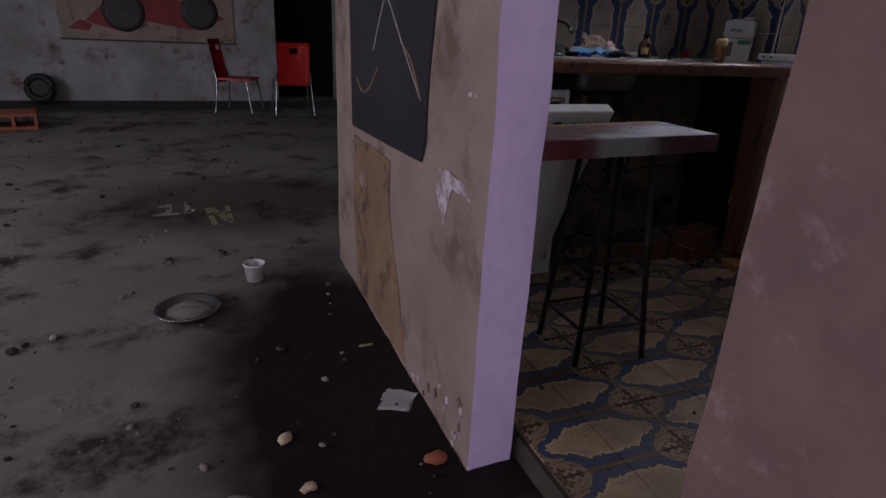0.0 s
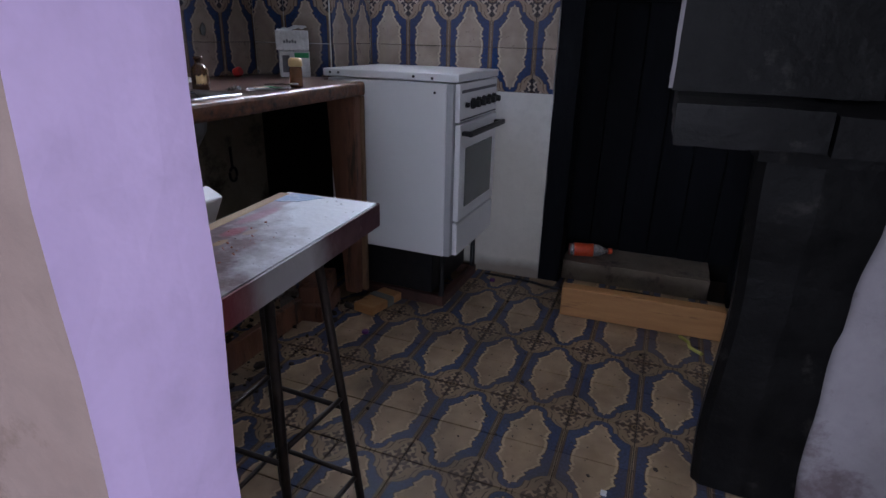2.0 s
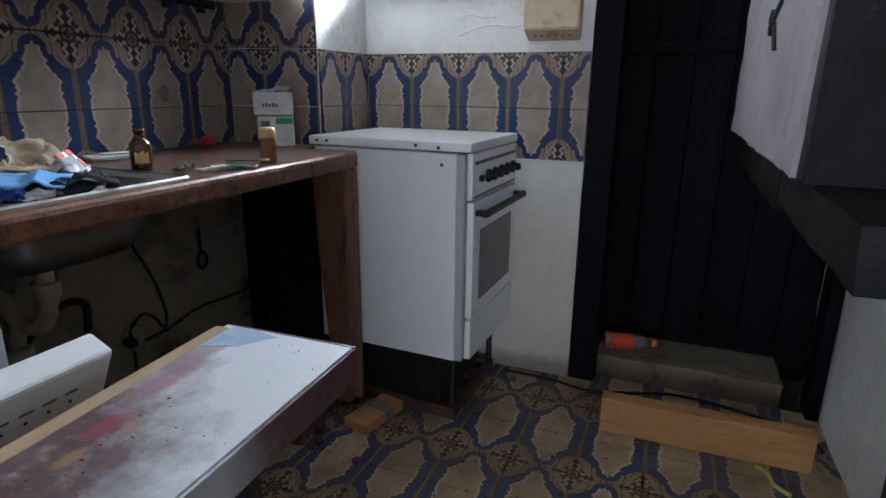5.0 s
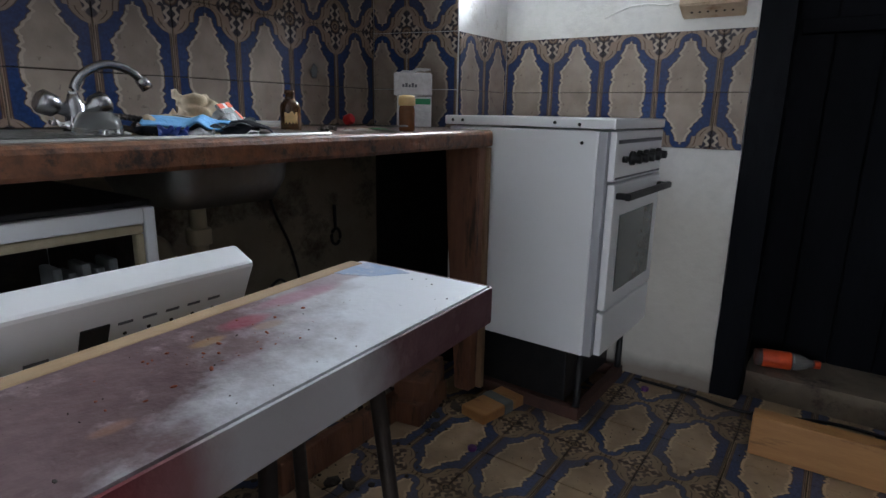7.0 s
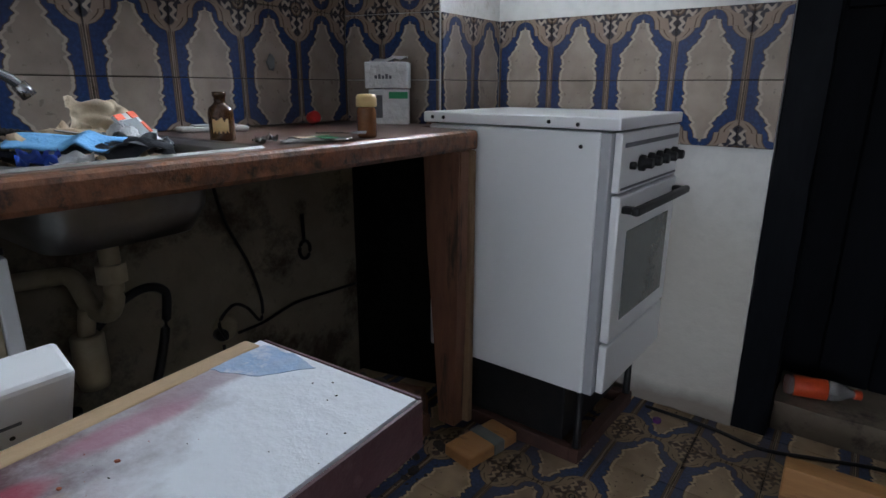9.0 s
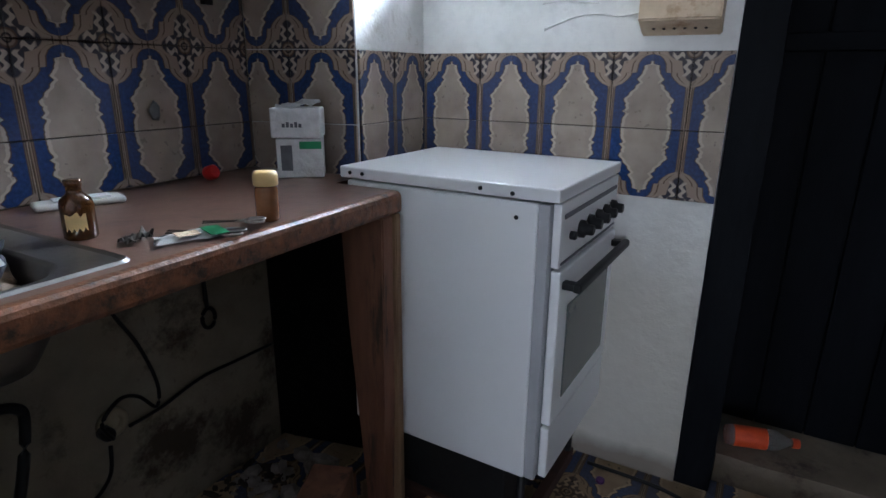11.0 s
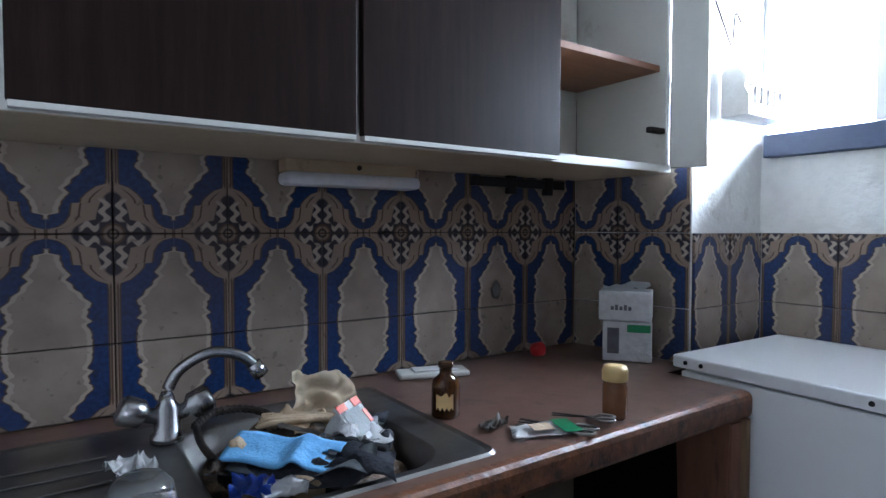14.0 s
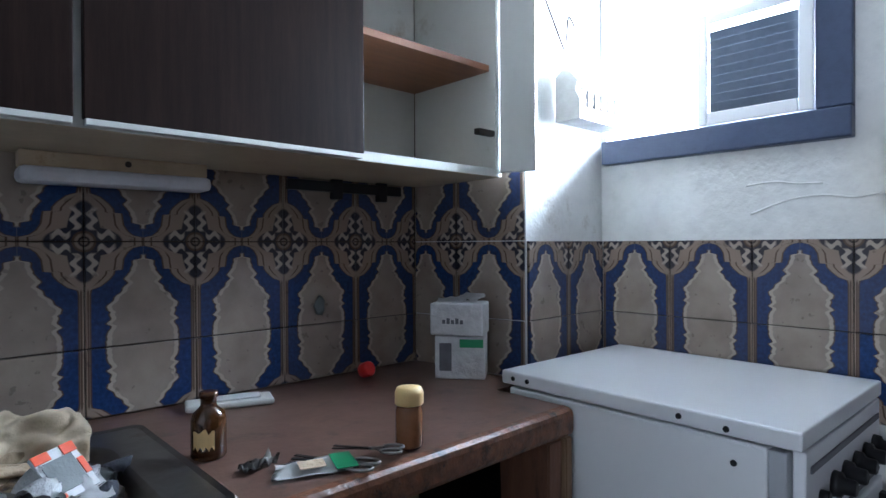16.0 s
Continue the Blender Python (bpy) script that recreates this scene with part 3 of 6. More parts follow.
def lump(parent, name, r, m, seed, sq=(1, 1, 1), turn=None, sub=3, amp=0.45, freq=2.2):
    bm = bmesh.new()
    bmesh.ops.create_icosphere(bm, subdivisions=sub, radius=1.0)
    off = Vector((seed * 2.3, seed * 5.1, seed))
    for v in bm.verts:
        k = 1 + amp * noise.noise(v.co * freq + off) + amp * 0.5 * noise.noise(v.co * freq * 2.7 + off)
        v.co = Vector((v.co.x * sq[0], v.co.y * sq[1], v.co.z * sq[2])) * k * r
    if turn is not None:
        bmesh.ops.transform(bm, matrix=turn, verts=bm.verts)
    return obj(name, bm, m, parent, smooth=True)


def structure(o, label=""):
    return tagged(o, label, kind="structure")


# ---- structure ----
structure(rough_box("floor_hall", (-3.6, -1.6, -0.25), (2.70, 11.1, HZ), CONCRETE, amp=0.0), "bare dirty concrete floor with stains, painted-in shade and rubble")
structure(box(None, "floor_hall_back", (2.70, 4.56, -0.25), (5.6, 11.9, HZ), CONCRETE, 0), "bare dirty concrete floor beyond the kitchen")
floor_kitchen = structure(box(None, "floor_kitchen", (2.704, -1.6, -0.25), (5.6, 4.556, -0.012), GROUT, 0), "kitchen floor of patterned old tiles in dark joints")
structure(box(None, "ceiling_hall", (-3.6, -1.6, 2.75), (5.6, 12.0, 2.85), CEIL, 0), "grey plaster ceiling")
structure(box(None, "ceiling_kitchen", (2.70, 1.0, 2.40), (5.0, 4.36, 2.46), CEIL, 0), "kitchen plaster ceiling")

# partition between hall and kitchen: its end is painted lilac, its hall side is grubby mauve


def partition_faces(nn, c):
    if nn[1] == -1:
        return 1
    if nn[0] == 1:
        return 2
    return 0


structure(rough_box("wall_partition", (2.552, 2.945, HZ), (2.683, 4.56, 2.75), [PINKWALL, LILAC, PLASTER], cell=0.035, amp=0.005, freq=6, faces=partition_faces), "partition wall, mauve plaster with a lilac painted end")
structure(rough_box("wall_partition_south", (2.557, -1.4, HZ), (2.69, JAMB_Y, 2.75), [REDWALL, REDWALL, PLASTER], cell=0.05, amp=0.008, freq=6, faces=partition_faces), "reddish plaster wall at the doorway")
structure(box(None, "wall_lintel", (2.56, JAMB_Y, 2.15), (2.68, 2.945, 2.75), PLASTER, 0.004), "plaster above the doorway")

# kitchen walls
wall_sink = structure(box(None, "wall_sink", (2.684, 4.36, HZ), (5.4, 4.56, 2.75), STAINED, 0), "stained sink wall with patterned tiles above the counter")
pier_outline = [(4.543, 4.36), (4.621, 4.021), (5.0, 4.021), (5.0, 4.36)]
wall_pier = structure(prism(None, "wall_pier", pier_outline, 2, 0.93, 2.4, PLASTER), "white plastered pier with tiles below")
# black paints in the shaded niche between counter and stove
structure(prism(None, "wall_pier_base", [(4.549, 4.36), (4.627, 4.027), (5.0, 4.027), (5.0, 4.36)], 2, -0.012, 0.928, SOOTSHADE), "foot of the pier behind the stove, coloured black for shade")
WY0, WY1, WZ0, WZ1 = 3.47, 3.985, 1.58, 1.87
bm = bmesh.new()
for lo, hi in (((4.977, 3.10, 0), (5.33, 4.36, WZ0 - 0.065)), ((4.977, 3.10, 2.12), (5.33, 4.36, 2.75)), ((4.977, 3.10, WZ0 - 0.065), (5.33, WY0 - 0.07, 2.12)), ((4.977, WY1 + 0.02, WZ0 - 0.065), (5.33, 4.36, 2.12))):
    bm_box(bm, lo, hi)
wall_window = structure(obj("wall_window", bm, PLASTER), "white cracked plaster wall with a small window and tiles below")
# added blocker, keeps outside light from glowing through the plank gaps
structure(box(None, "wall_behind_door", (5.345, 2.0, -0.01), (5.42, 3.3, 2.3), SOOTSHADE, 0), "black board added to stop light through the door gaps")
structure(box(None, "wall_over_door", (4.98, 2.2, 2.05), (5.33, 3.10, 2.75), PLASTER, 0), "plaster above the dark door")
structure(rough_box("wall_hearth_reveal", (4.0, 2.0, 0.0), (5.33, 2.19, 2.75), PLASTER, cell=0.07, amp=0.008), "white plaster reveal beside the dark doorway")
structure(rough_box("wall_hearth_side", (3.81, 0.6, 0.0), (5.2, 2.16, 2.75), GRIMY, cell=0.07, amp=0.008), "white plaster block beside the hearth")
# wall out of view, its opening added to hold the south fill lamp
bm = bmesh.new()
for lo, hi in (((2.70, 0.5, 0), (4.0, 0.62, 0.9)), ((2.70, 0.5, 2.1), (4.0, 0.62, 2.75)), ((2.70, 0.5, 0.9), (2.83, 0.62, 2.1)), ((3.83, 0.5, 0.9), (4.0, 0.62, 2.1))):
    bm_box(bm, lo, hi)
structure(obj("wall_kitchen_south", bm, PLASTER), "unseen white plaster wall with an opening added for a fill lamp")

# hall walls, with unseen openings for lamps: west windows and an open south doorway
# black colour stands for the unlit side of the hall
structure(box(None, "wall_hall_east", (5.34, 4.56, HZ), (5.6, 11.1, 2.75), SOOTSHADE, 0), "wall at the back of the hall, coloured black for shade")
bm = bmesh.new()
for lo, hi in (((-3.6, 11.1, HZ), (3.02, 11.3, 2.75)), ((3.9, 11.1, HZ), (5.6, 11.3, 2.75)), ((3.02, 11.1, 2.1), (3.9, 11.3, 2.75))):
    bm_box(bm, lo, hi)
wall_far = structure(obj("wall_far", bm, BRICKWHITE), "whitewashed brick wall with flaking paint")
# black colour stands for the darkness of the passage
structure(box(None, "wall_passage", (2.6, 11.8, HZ), (4.4, 11.9, 2.75), SOOTSHADE, 0), "passage wall behind the far doorway, coloured black for shade")
bm = bmesh.new()
for lo, hi in (((-3.6, -1.6, HZ), (-3.4, -0.5, 2.75)), ((-3.6, 1.9, HZ), (-3.4, 2.7, 2.75)), ((-3.6, -0.5, HZ), (-3.4, 1.9, 0.6)), ((-3.6, -0.5, 2.35), (-3.4, 1.9, 2.75)), ((-3.6, 6.5, HZ), (-3.4, 11.1, 2.75)), ((-3.6, 2.7, HZ), (-3.4, 6.5, 0.9)), ((-3.6, 2.7, 2.45), (-3.4, 6.5, 2.75))):
    bm_box(bm, lo, hi)
structure(obj("wall_hall_west", bm, PINKWALL), "plaster wall with a broad window opening and an added fill lamp opening")
bm = bmesh.new()
for lo, hi in (((-3.4, -1.6, HZ), (0.7, -1.4, 2.75)), ((2.1, -1.6, HZ), (5.6, -1.4, 2.75)), ((0.7, -1.6, 2.2), (2.1, -1.4, 2.75))):
    bm_box(bm, lo, hi)
structure(obj("wall_hall_south", bm, PINKWALL), "plaster wall with an open doorway")
structure(box(None, "ground", (-60, -60, -0.4), (60, 60, -0.26), CONCRETE, 0), "ground outside")
backdrop = structure(box(None, "backdrop", (6.3, 2.2, 0.6), (6.32, 5.4, 3.4), mat("bright_overcast", (0.93, 0.97, 1.0), (0.93, 0.97, 1.0), bump=0, emit=7.0), 0), "white overcast daylight outside the window")


# ---- kitchen: hearth ----
hearth = thing("hearth", (3.43, 2.60, 0), "soot-black timber hearth mantel and hood on a hewn post", "hearth")


def child_rough(parent, name, lo, hi, m, **k):
    p = parent.matrix_world.translation
    o = rough_box(name, Vector(lo) - p, Vector(hi) - p, m, parent, **k)
    return o


child_rough(hearth, "mantel_board", (3.437, 2.355, 0.965), (3.98, 2.595, 1.036), SOOT, cell=0.04, amp=0.006)
child_rough(hearth, "mantel_board", (3.447, 1.2, 0.960), (3.98, 2.346, 1.030), SOOT, cell=0.04, amp=0.006)
child_rough(hearth, "side_beam", (3.985, 2.46, 0.950), (4.98, 2.597, 1.034), SOOT, cell=0.04, amp=0.006)
child_rough(hearth, "hood_front", (3.70, 2.226, 1.037), (3.75, 2.608, 2.4), SOOT, cell=0.06, amp=0.004)
child_rough(hearth, "hood_side", (3.752, 2.56, 1.037), (4.975, 2.616, 2.4), GRIMY, cell=0.06, amp=0.006)
prism(hearth, "soot_back", [(y - 2.60, z) for y, z in ragged([(2.233, 0.99), (2.233, 1.42), (2.17, 1.36), (2.08, 1.20), (1.95, 1.11), (1.5, 1.06), (1.2, 1.05), (1.2, 0.99)], 0.006, 4)], 0, 3.785 - 3.43, 3.80 - 3.43, SOOTSHADE)
child_rough(hearth, "hood_end", (3.752, 2.236, 1.032), (3.80, 2.30, 2.4), SOOT, cell=0.06, amp=0.003)
child_rough(hearth, "bracket", (3.70, 2.17, 0.90), (3.82, 2.42, 0.960), SOOT, cell=0.04, amp=0.006)
# hewn post, a little bowed
bm = bmesh.new()
rows = []
for k in range(20):
    z = 0.902 * k / 19
    wob = 0.012 * noise.noise(Vector((0.3, 7.1, z * 5)))
    y0, y1 = 2.150 + wob + 0.02 * math.sin(z * 4.0) * (1 if z < 0.5 else 0.6), 2.402 + 0.008 * math.sin(z * 9)
    x0, x1 = 3.755 + wob, 3.808
    q = [(x0, y0), (x0 - 0.006, (y0 + y1) / 2), (x0, y1 - 0.02), (x0 + 0.02, y1), (x1, y1), (x1, y0)]
    rows.append([bm.verts.new((x - 3.43, y - 2.60, z)) for x, y in q])
for i in range(19):
    for k in range(6):
        bm.faces.new((rows[i][k], rows[i][(k + 1) % 6], rows[i + 1][(k + 1) % 6], rows[i + 1][k]))
bm.faces.new(rows[0]), bm.faces.new(rows[-1])
obj("post", bm, SOOT, hearth)
hook = thing("wall_hook", (4.058, 2.618, 1.285), "black iron hook on the white hood side", "hook")
tube(hook, "loop", arc([(0, 0.002, 0.06), (0, 0.012, 0.03), (0.0, 0.02, 0.0), (0.015, 0.02, -0.02), (0.03, 0.02, 0.0), (0.015, 0.02, 0.02), (0, 0.018, 0.0), (0.0, 0.01, -0.05)]), 0.004, BLACKP, 8)

# ---- kitchen: door ----
door = thing("door_1", (5.31, 2.60, 0.0), "closed black plank door with a cross rail", "door", kind="structure")
ys = [2.20, 2.32, 2.465, 2.61, 2.752, 2.897, 3.02]
for k in range(6):
    box(door, "plank", (0.0, ys[k] - 2.60 + 0.002, 0.095), (0.03, ys[k + 1] - 2.60 - 0.002, 2.04), DOORWOOD, 0.003)
box(door, "rail", (-0.035, -0.40, 1.30), (-0.001, 0.40, 1.35), DOORWOOD, 0.004)
frame_1 = structure(rough_box("trim_door_post", (4.985, 2.998, 0.0), (5.12, 3.098, 2.06), DOORWOOD, cell=0.05, amp=0.004), "black painted door post")
structure(box(None, "trim_door_jamb", (5.0, 2.192, 0.0), (5.12, 2.235, 2.05), DOORWOOD, 0.004), "black painted door post")
structure(rough_box("door_step", (5.06, 2.31, -0.012), (5.33, 2.996, 0.092), STONE, cell=0.04, amp=0.008), "worn stone doorstep with dirt")

beam = thing("pine_beam", (4.665, 2.60, -0.002), "short sawn pine beam lying on the tiles", "beam", rz=1.5)
box(beam, "timber", (-0.03, -0.325, 0.004), (0.03, 0.325, 0.135), PINE, 0.004)
drink = thing("plastic_bottle", (5.15, 2.885, 0.097), "empty orange-labelled drink bottle lying on the doorstep", "bottle", rz=-75)
tn = pose(0, 0, 0.034, 0, 90, 0)
lathe(drink, "bottle_body", [(0.006, -0.10), (0.028, -0.098), (0.033, -0.085), (0.033, -0.075), (0.03, -0.07)], CLEARP, turn=tn)
lathe(drink, "label", [(0.0335, -0.074), (0.034, -0.07), (0.034, 0.02), (0.0335, 0.022)], ORANGE, turn=tn)
lathe(drink, "neck", [(0.032, 0.022), (0.033, 0.035), (0.03, 0.055), (0.016, 0.085), (0.012, 0.09), (0.012, 0.098)], CLEARP, turn=tn)
lathe(drink, "cap", [(0.015, 0.098), (0.0155, 0.100), (0.0155, 0.116), (0.014, 0.118)], ORANGE, turn=tn)
cable = thing("floor_cable", (4.95, 3.3, 0.0), "black cable lying along the wall and doorway", "cable")
tube(cable, "wire", arc([(-0.02, 0.06, 0.004), (-0.03, -0.15, 0.006), (-0.06, -0.30, 0.006), (-0.02, -0.45, 0.01), (0.03, -0.6, 0.01), (0.02, -0.75, 0.012), (-0.03, -0.95, 0.01), (-0.10, -1.06, 0.006), (-0.16, -1.085, 0.006)]), 0.006, BLACKP, 8)
twist = thing("yellow_scrap", (4.56, 2.40, 0.002), "twisted yellow-green plastic strip on the tiles", "litter")
tube(twist, "strip", arc([(0.06, 0.03, 0.004), (0.02, 0.0, 0.006), (-0.02, -0.01, 0.004), (-0.06, -0.05, 0.005)]), 0.007, mat("yellowgreen_plastic", (0.42, 0.42, 0.10), (0.35, 0.33, 0.08), 30), 6)


# ---- kitchen: stove ----
stove = thing("stove", (4.452, 3.362, 0.0), "white enamel freestanding cooker with closed lid", "stove", rz=-1.5)
SW, SD = 0.485, 0.585
box(stove, "body", (0.0, 0.050, 0.250), (SW, SD, 0.952), ENAMEL, 0.005)
box(stove, "lid", (-0.004, 0.0, 0.957), (SW + 0.006, SD + 0.02, 0.987), ENAMEL, 0.004)
box(stove, "plinth", (0.05, 0.12, 0.05), (SW - 0.03, SD - 0.02, 0.249), BLACKP, 0.004)
bm = bmesh.new()
for lo, hi in (((0.035, 0.06, 0.0), (SW - 0.01, 0.09, 0.045)), ((0.035, 0.09, 0.0), (0.065, SD - 0.02, 0.045)), ((SW - 0.04, 0.09, 0.0), (SW - 0.01, SD - 0.02, 0.045))):
    bm_box(bm, lo, hi, 0.003)
obj("base_frame", bm, RUSTWOOD, stove)
for x, y in ((0.055, 0.075), (SW - 0.03, 0.075)):
    lathe(stove, "foot", [(0.014, 0.045), (0.012, 0.06), (0.010, 0.249)], BLACKP, at=(x, y, 0), n=10)
box(stove, "front_edge", (0.001, 0.0225, 0.253), (SW - 0.001, 0.0495, 0.950), STOVETRIM, 0.003)
box(stove, "control_panel", (0.02, 0.002, 0.805), (SW - 0.002, 0.0215, 0.952), ENAMEL, 0.003)
box(stove, "panel_slot", (0.04, -0.001, 0.915), (SW - 0.02, 0.004, 0.926), INKGREY, 0.001)
box(stove, "panel_stripe", (0.03, -0.001, 0.811), (SW - 0.012, 0.004, 0.817), INKGREY, 0.001)
for k in range(5):
    lathe(stove, "knob", [(0.022, 0.0), (0.021, 0.012), (0.014, 0.016), (0.013, 0.032), (0.010, 0.034)], BLACKP, turn=pose(0.16 + k * 0.068, 0.002, 0.868, 90), n=16)
lathe(stove, "pilot_button", [(0.010, 0.0), (0.010, 0.012), (0.008, 0.014)], BLACKP, turn=pose(0.09, 0.002, 0.868, 90), n=14)
odoor = box(stove, "oven_door", (0.021, -0.004, 0.405), (SW - 0.002, 0.0205, 0.798), ENAMEL, 0.005)
box(odoor, "window", (0.085, -0.007, 0.455), (SW - 0.06, -0.003, 0.700), OVENGLASS, 0.003)
bm = bmesh.new()
bm_box(bm, (0.03, -0.050, 0.752), (SW - 0.01, -0.030, 0.774), 0.006)
bm_box(bm, (0.035, -0.040, 0.754), (0.06, -0.003, 0.772), 0.003)
bm_box(bm, (SW - 0.04, -0.040, 0.754), (SW - 0.015, -0.003, 0.772), 0.003)
obj("handle", bm, BLACKP, odoor)
box(stove, "drawer", (0.021, -0.002, 0.256), (SW - 0.002, 0.0205, 0.396), ENAMEL, 0.005)
for y, z in ((0.10, 0.915), (0.11, 0.968), (0.53, 0.972), (0.57, 0.972), (0.19, 0.972)):
    lathe(stove, "screw", [(0.0055, 0.0), (0.005, 0.003), (0.002, 0.0035)], BLACKP if z < 0.94 or y > 0.1 else STEEL, turn=pose(-0.0035 if z > 0.955 else 0.0005, y, z, 0, -90, 0), n=12)

stove.scale = (1, 1, 1.013)

# ---- kitchen: counter with its post and blocks ----
counter = thing("worktop", (2.75, 3.79, 0.0), "brown stone-pattern laminate worktop with a worn front edge", "worktop")
SX0, SX1, SY0, SY1 = 2.91, 3.79, 3.815, 4.255   # sink cut-out
BX0, BX1, BY0, BY1 = 3.385, 3.708, 3.845, 4.19    # bowl
bm = bmesh.new()
for lo, hi in (((3.78, 3.792, 0.902), (4.452, 4.356, 0.955)), ((2.71, 3.792, 0.902), (3.78, 3.82, 0.955)), ((2.71, 4.245, 0.902), (3.78, 4.356, 0.955)), ((2.71, 3.82, 0.902), (2.92, 4.245, 0.955))):
    bm_box(bm, [lo[0] - 2.75, lo[1] - 3.79, lo[2]], [hi[0] - 2.75, hi[1] - 3.79, hi[2]])
bm_box(bm, (4.452 - 2.75, 3.972 - 3.79, 0.902), (4.56 - 2.75, 4.356 - 3.79, 0.955))
obj("top", bm, LAMINATE, counter)
edge = [(0.003, 0.955), (-0.012, 0.954), (-0.019, 0.949), (-0.022, 0.941), (-0.022, 0.910), (-0.018, 0.902), (0.003, 0.902)]
prism(counter, "front_edge", edge, 0, -0.04, 1.704, WORNEDGE)
post = thing("counter_post", (4.381, 3.772, 0.0), "dirty old timber post holding up the worktop", "post")
prism(post, "plank", [(0.012, 0.044), (0.075, 0.044), (0.09, 0.3), (0.115, 0.6), (0.132, 0.900), (0.0, 0.900), (0.006, 0.4)], 0, -0.004, 0.042, OLDWOOD, 0.004)
prism(post, "pale_batten", [(-0.008, 0.044), (0.045, 0.044), (0.05, 0.900), (-0.006, 0.900)], 0, 0.044, 0.067, BATTEN, 0.003)
foot = thing("taped_block", (4.375, 3.70, -0.002), "orange-brown wood offcut with grey tape under the post", "wood block", rz=-12)
box(foot, "offcut", (-0.09, -0.06, 0.004), (0.12, 0.045, 0.042), PINE, 0.006)
box(foot, "tape", (0.015, -0.063, 0.003), (0.062, 0.048, 0.0445), GREYTAPE, 0.006)
stack = thing("timber_offcut", (4.23, 3.90, 0.0), "dirty timber offcut stacked on the floor", "wood block", rz=10, group="offcuts under the worktop")
box(stack, "offcut", (-0.10, -0.06, 0.0), (0.12, 0.06, 0.075), OLDWOOD, 0.006)
copy_thing(stack, pose(4.245, 3.905, 0.0765, 0, 0, 22))
box(counter, "front_rail", (0.9, 0.12, 0.0), (1.66, 0.15, 0.10), OLDWOOD, 0.004)

# sink
sink = thing("sink", (3.37, 4.06, 0.955), "stained stainless steel sink with drainer, full of rubbish", "sink")


def sk(x, y):
    return x - 3.37, y - 4.06


def rrect(x0, y0, x1, y1, r, z, n=6):
    out = []
    for cx, cy, a0 in ((x1 - r, y1 - r, 0), (x0 + r, y1 - r, 90), (x0 + r, y0 + r, 180), (x1 - r, y0 + r, 270)):
        for k in range(n + 1):
            a = radians(a0 + 90 * k / n)
            out.append((cx + r * math.cos(a) - 3.37, cy + r * math.sin(a) - 4.06, z))
    return out


bm = bmesh.new()
loops = [rrect(SX0, SY0, SX1, SY1, 0.02, 0.0005), rrect(SX0 + 0.004, SY0 + 0.004, SX1 - 0.004, SY1 - 0.004, 0.02, 0.005), rrect(SX0 + 0.012, SY0 + 0.012, SX1 - 0.012, SY1 - 0.012, 0.02, 0.002), rrect(BX0 - 0.008, BY0 - 0.008, BX1 + 0.008, BY1 + 0.008, 0.07, 0.002),
         rrect(BX0, BY0, BX1, BY1, 0.07, -0.004), rrect(BX0 + 0.012, BY0 + 0.012, BX1 - 0.012, BY1 - 0.012, 0.065, -0.10), rrect(BX0 + 0.035, BY0 + 0.035, BX1 - 0.035, BY1 - 0.035, 0.05, -0.145), rrect(BX0 + 0.13, BY0 + 0.13, BX1 - 0.13, BY1 - 0.13, 0.03, -0.148)]
lv = [[bm.verts.new(p) for p in lp] for lp in loops]
for i in range(len(lv) - 1):
    for k in range(len(lv[0])):
        bm.faces.new((lv[i][k], lv[i][(k + 1) % len(lv[0])], lv[i + 1][(k + 1) % len(lv[0])], lv[i + 1][k])).smooth = i > 2
bm.faces.new(lv[-1])
basin = obj("basin", bm, STEEL, sink)
sol = basin.modifiers.new("steel", "SOLIDIFY")
sol.thickness = 0.0015
for k in range(6):
    box(sink, "drainer_rib", (2.98 - 3.37, 3.88 + k * 0.05 - 4.06, 0.0025), (3.28 - 3.37, 3.888 + k * 0.05 - 4.06, 0.0055), STEEL, 0.002)

tap = thing("tap", (3.368, 4.158, 0.9575), "tarnished chrome mixer tap with swan neck and two handles", "tap")
lathe(tap, "base", [(0.026, 0.0), (0.026, 0.01), (0.02, 0.016), (0.02, 0.055), (0.013, 0.065), (0.011, 0.075)], CHROME)
lathe(tap, "handle", [(0.012, 0.0), (0.013, 0.02), (0.023, 0.028), (0.025, 0.055), (0.018, 0.062)], CHROME, turn=pose(0.012, 0, 0.04, 0, 68, 0), n=10)
lathe(tap, "handle", [(0.012, 0.0), (0.013, 0.02), (0.023, 0.028), (0.025, 0.055), (0.018, 0.062)], CHROME, turn=pose(-0.012, 0, 0.04, 0, -68, 0), n=10)
tube(tap, "spout", arc([(0, 0, 0.06), (0.002, -0.001, 0.085), (0.022, -0.004, 0.117), (0.066, -0.012, 0.139), (0.110, -0.019, 0.131), (0.136, -0.023, 0.110)]), 0.0095, CHROME, 12)
tube(tap, "nozzle", [(0.133, -0.0225, 0.114), (0.147, -0.025, 0.092)], 0.0135, CHROME, 12)

# rubbish in the sink: each its own thing


def junk(name, at, label, category):
    return thing(name, (at[0] - 0.022, at[1] - 0.02, at[2] + 0.011), label, category, group="rubbish in the sink")


scraps = junk("food_scraps", (3.57, 4.04, 0.80), "heap of rotten brown scraps filling the sink", "rubbish")
lump(scraps, "heap", 0.155, SLUDGE, 3, (0.93, 0.93, 0.40), pose(0, 0, 0.098), sub=4, amp=0.30, freq=3.0)
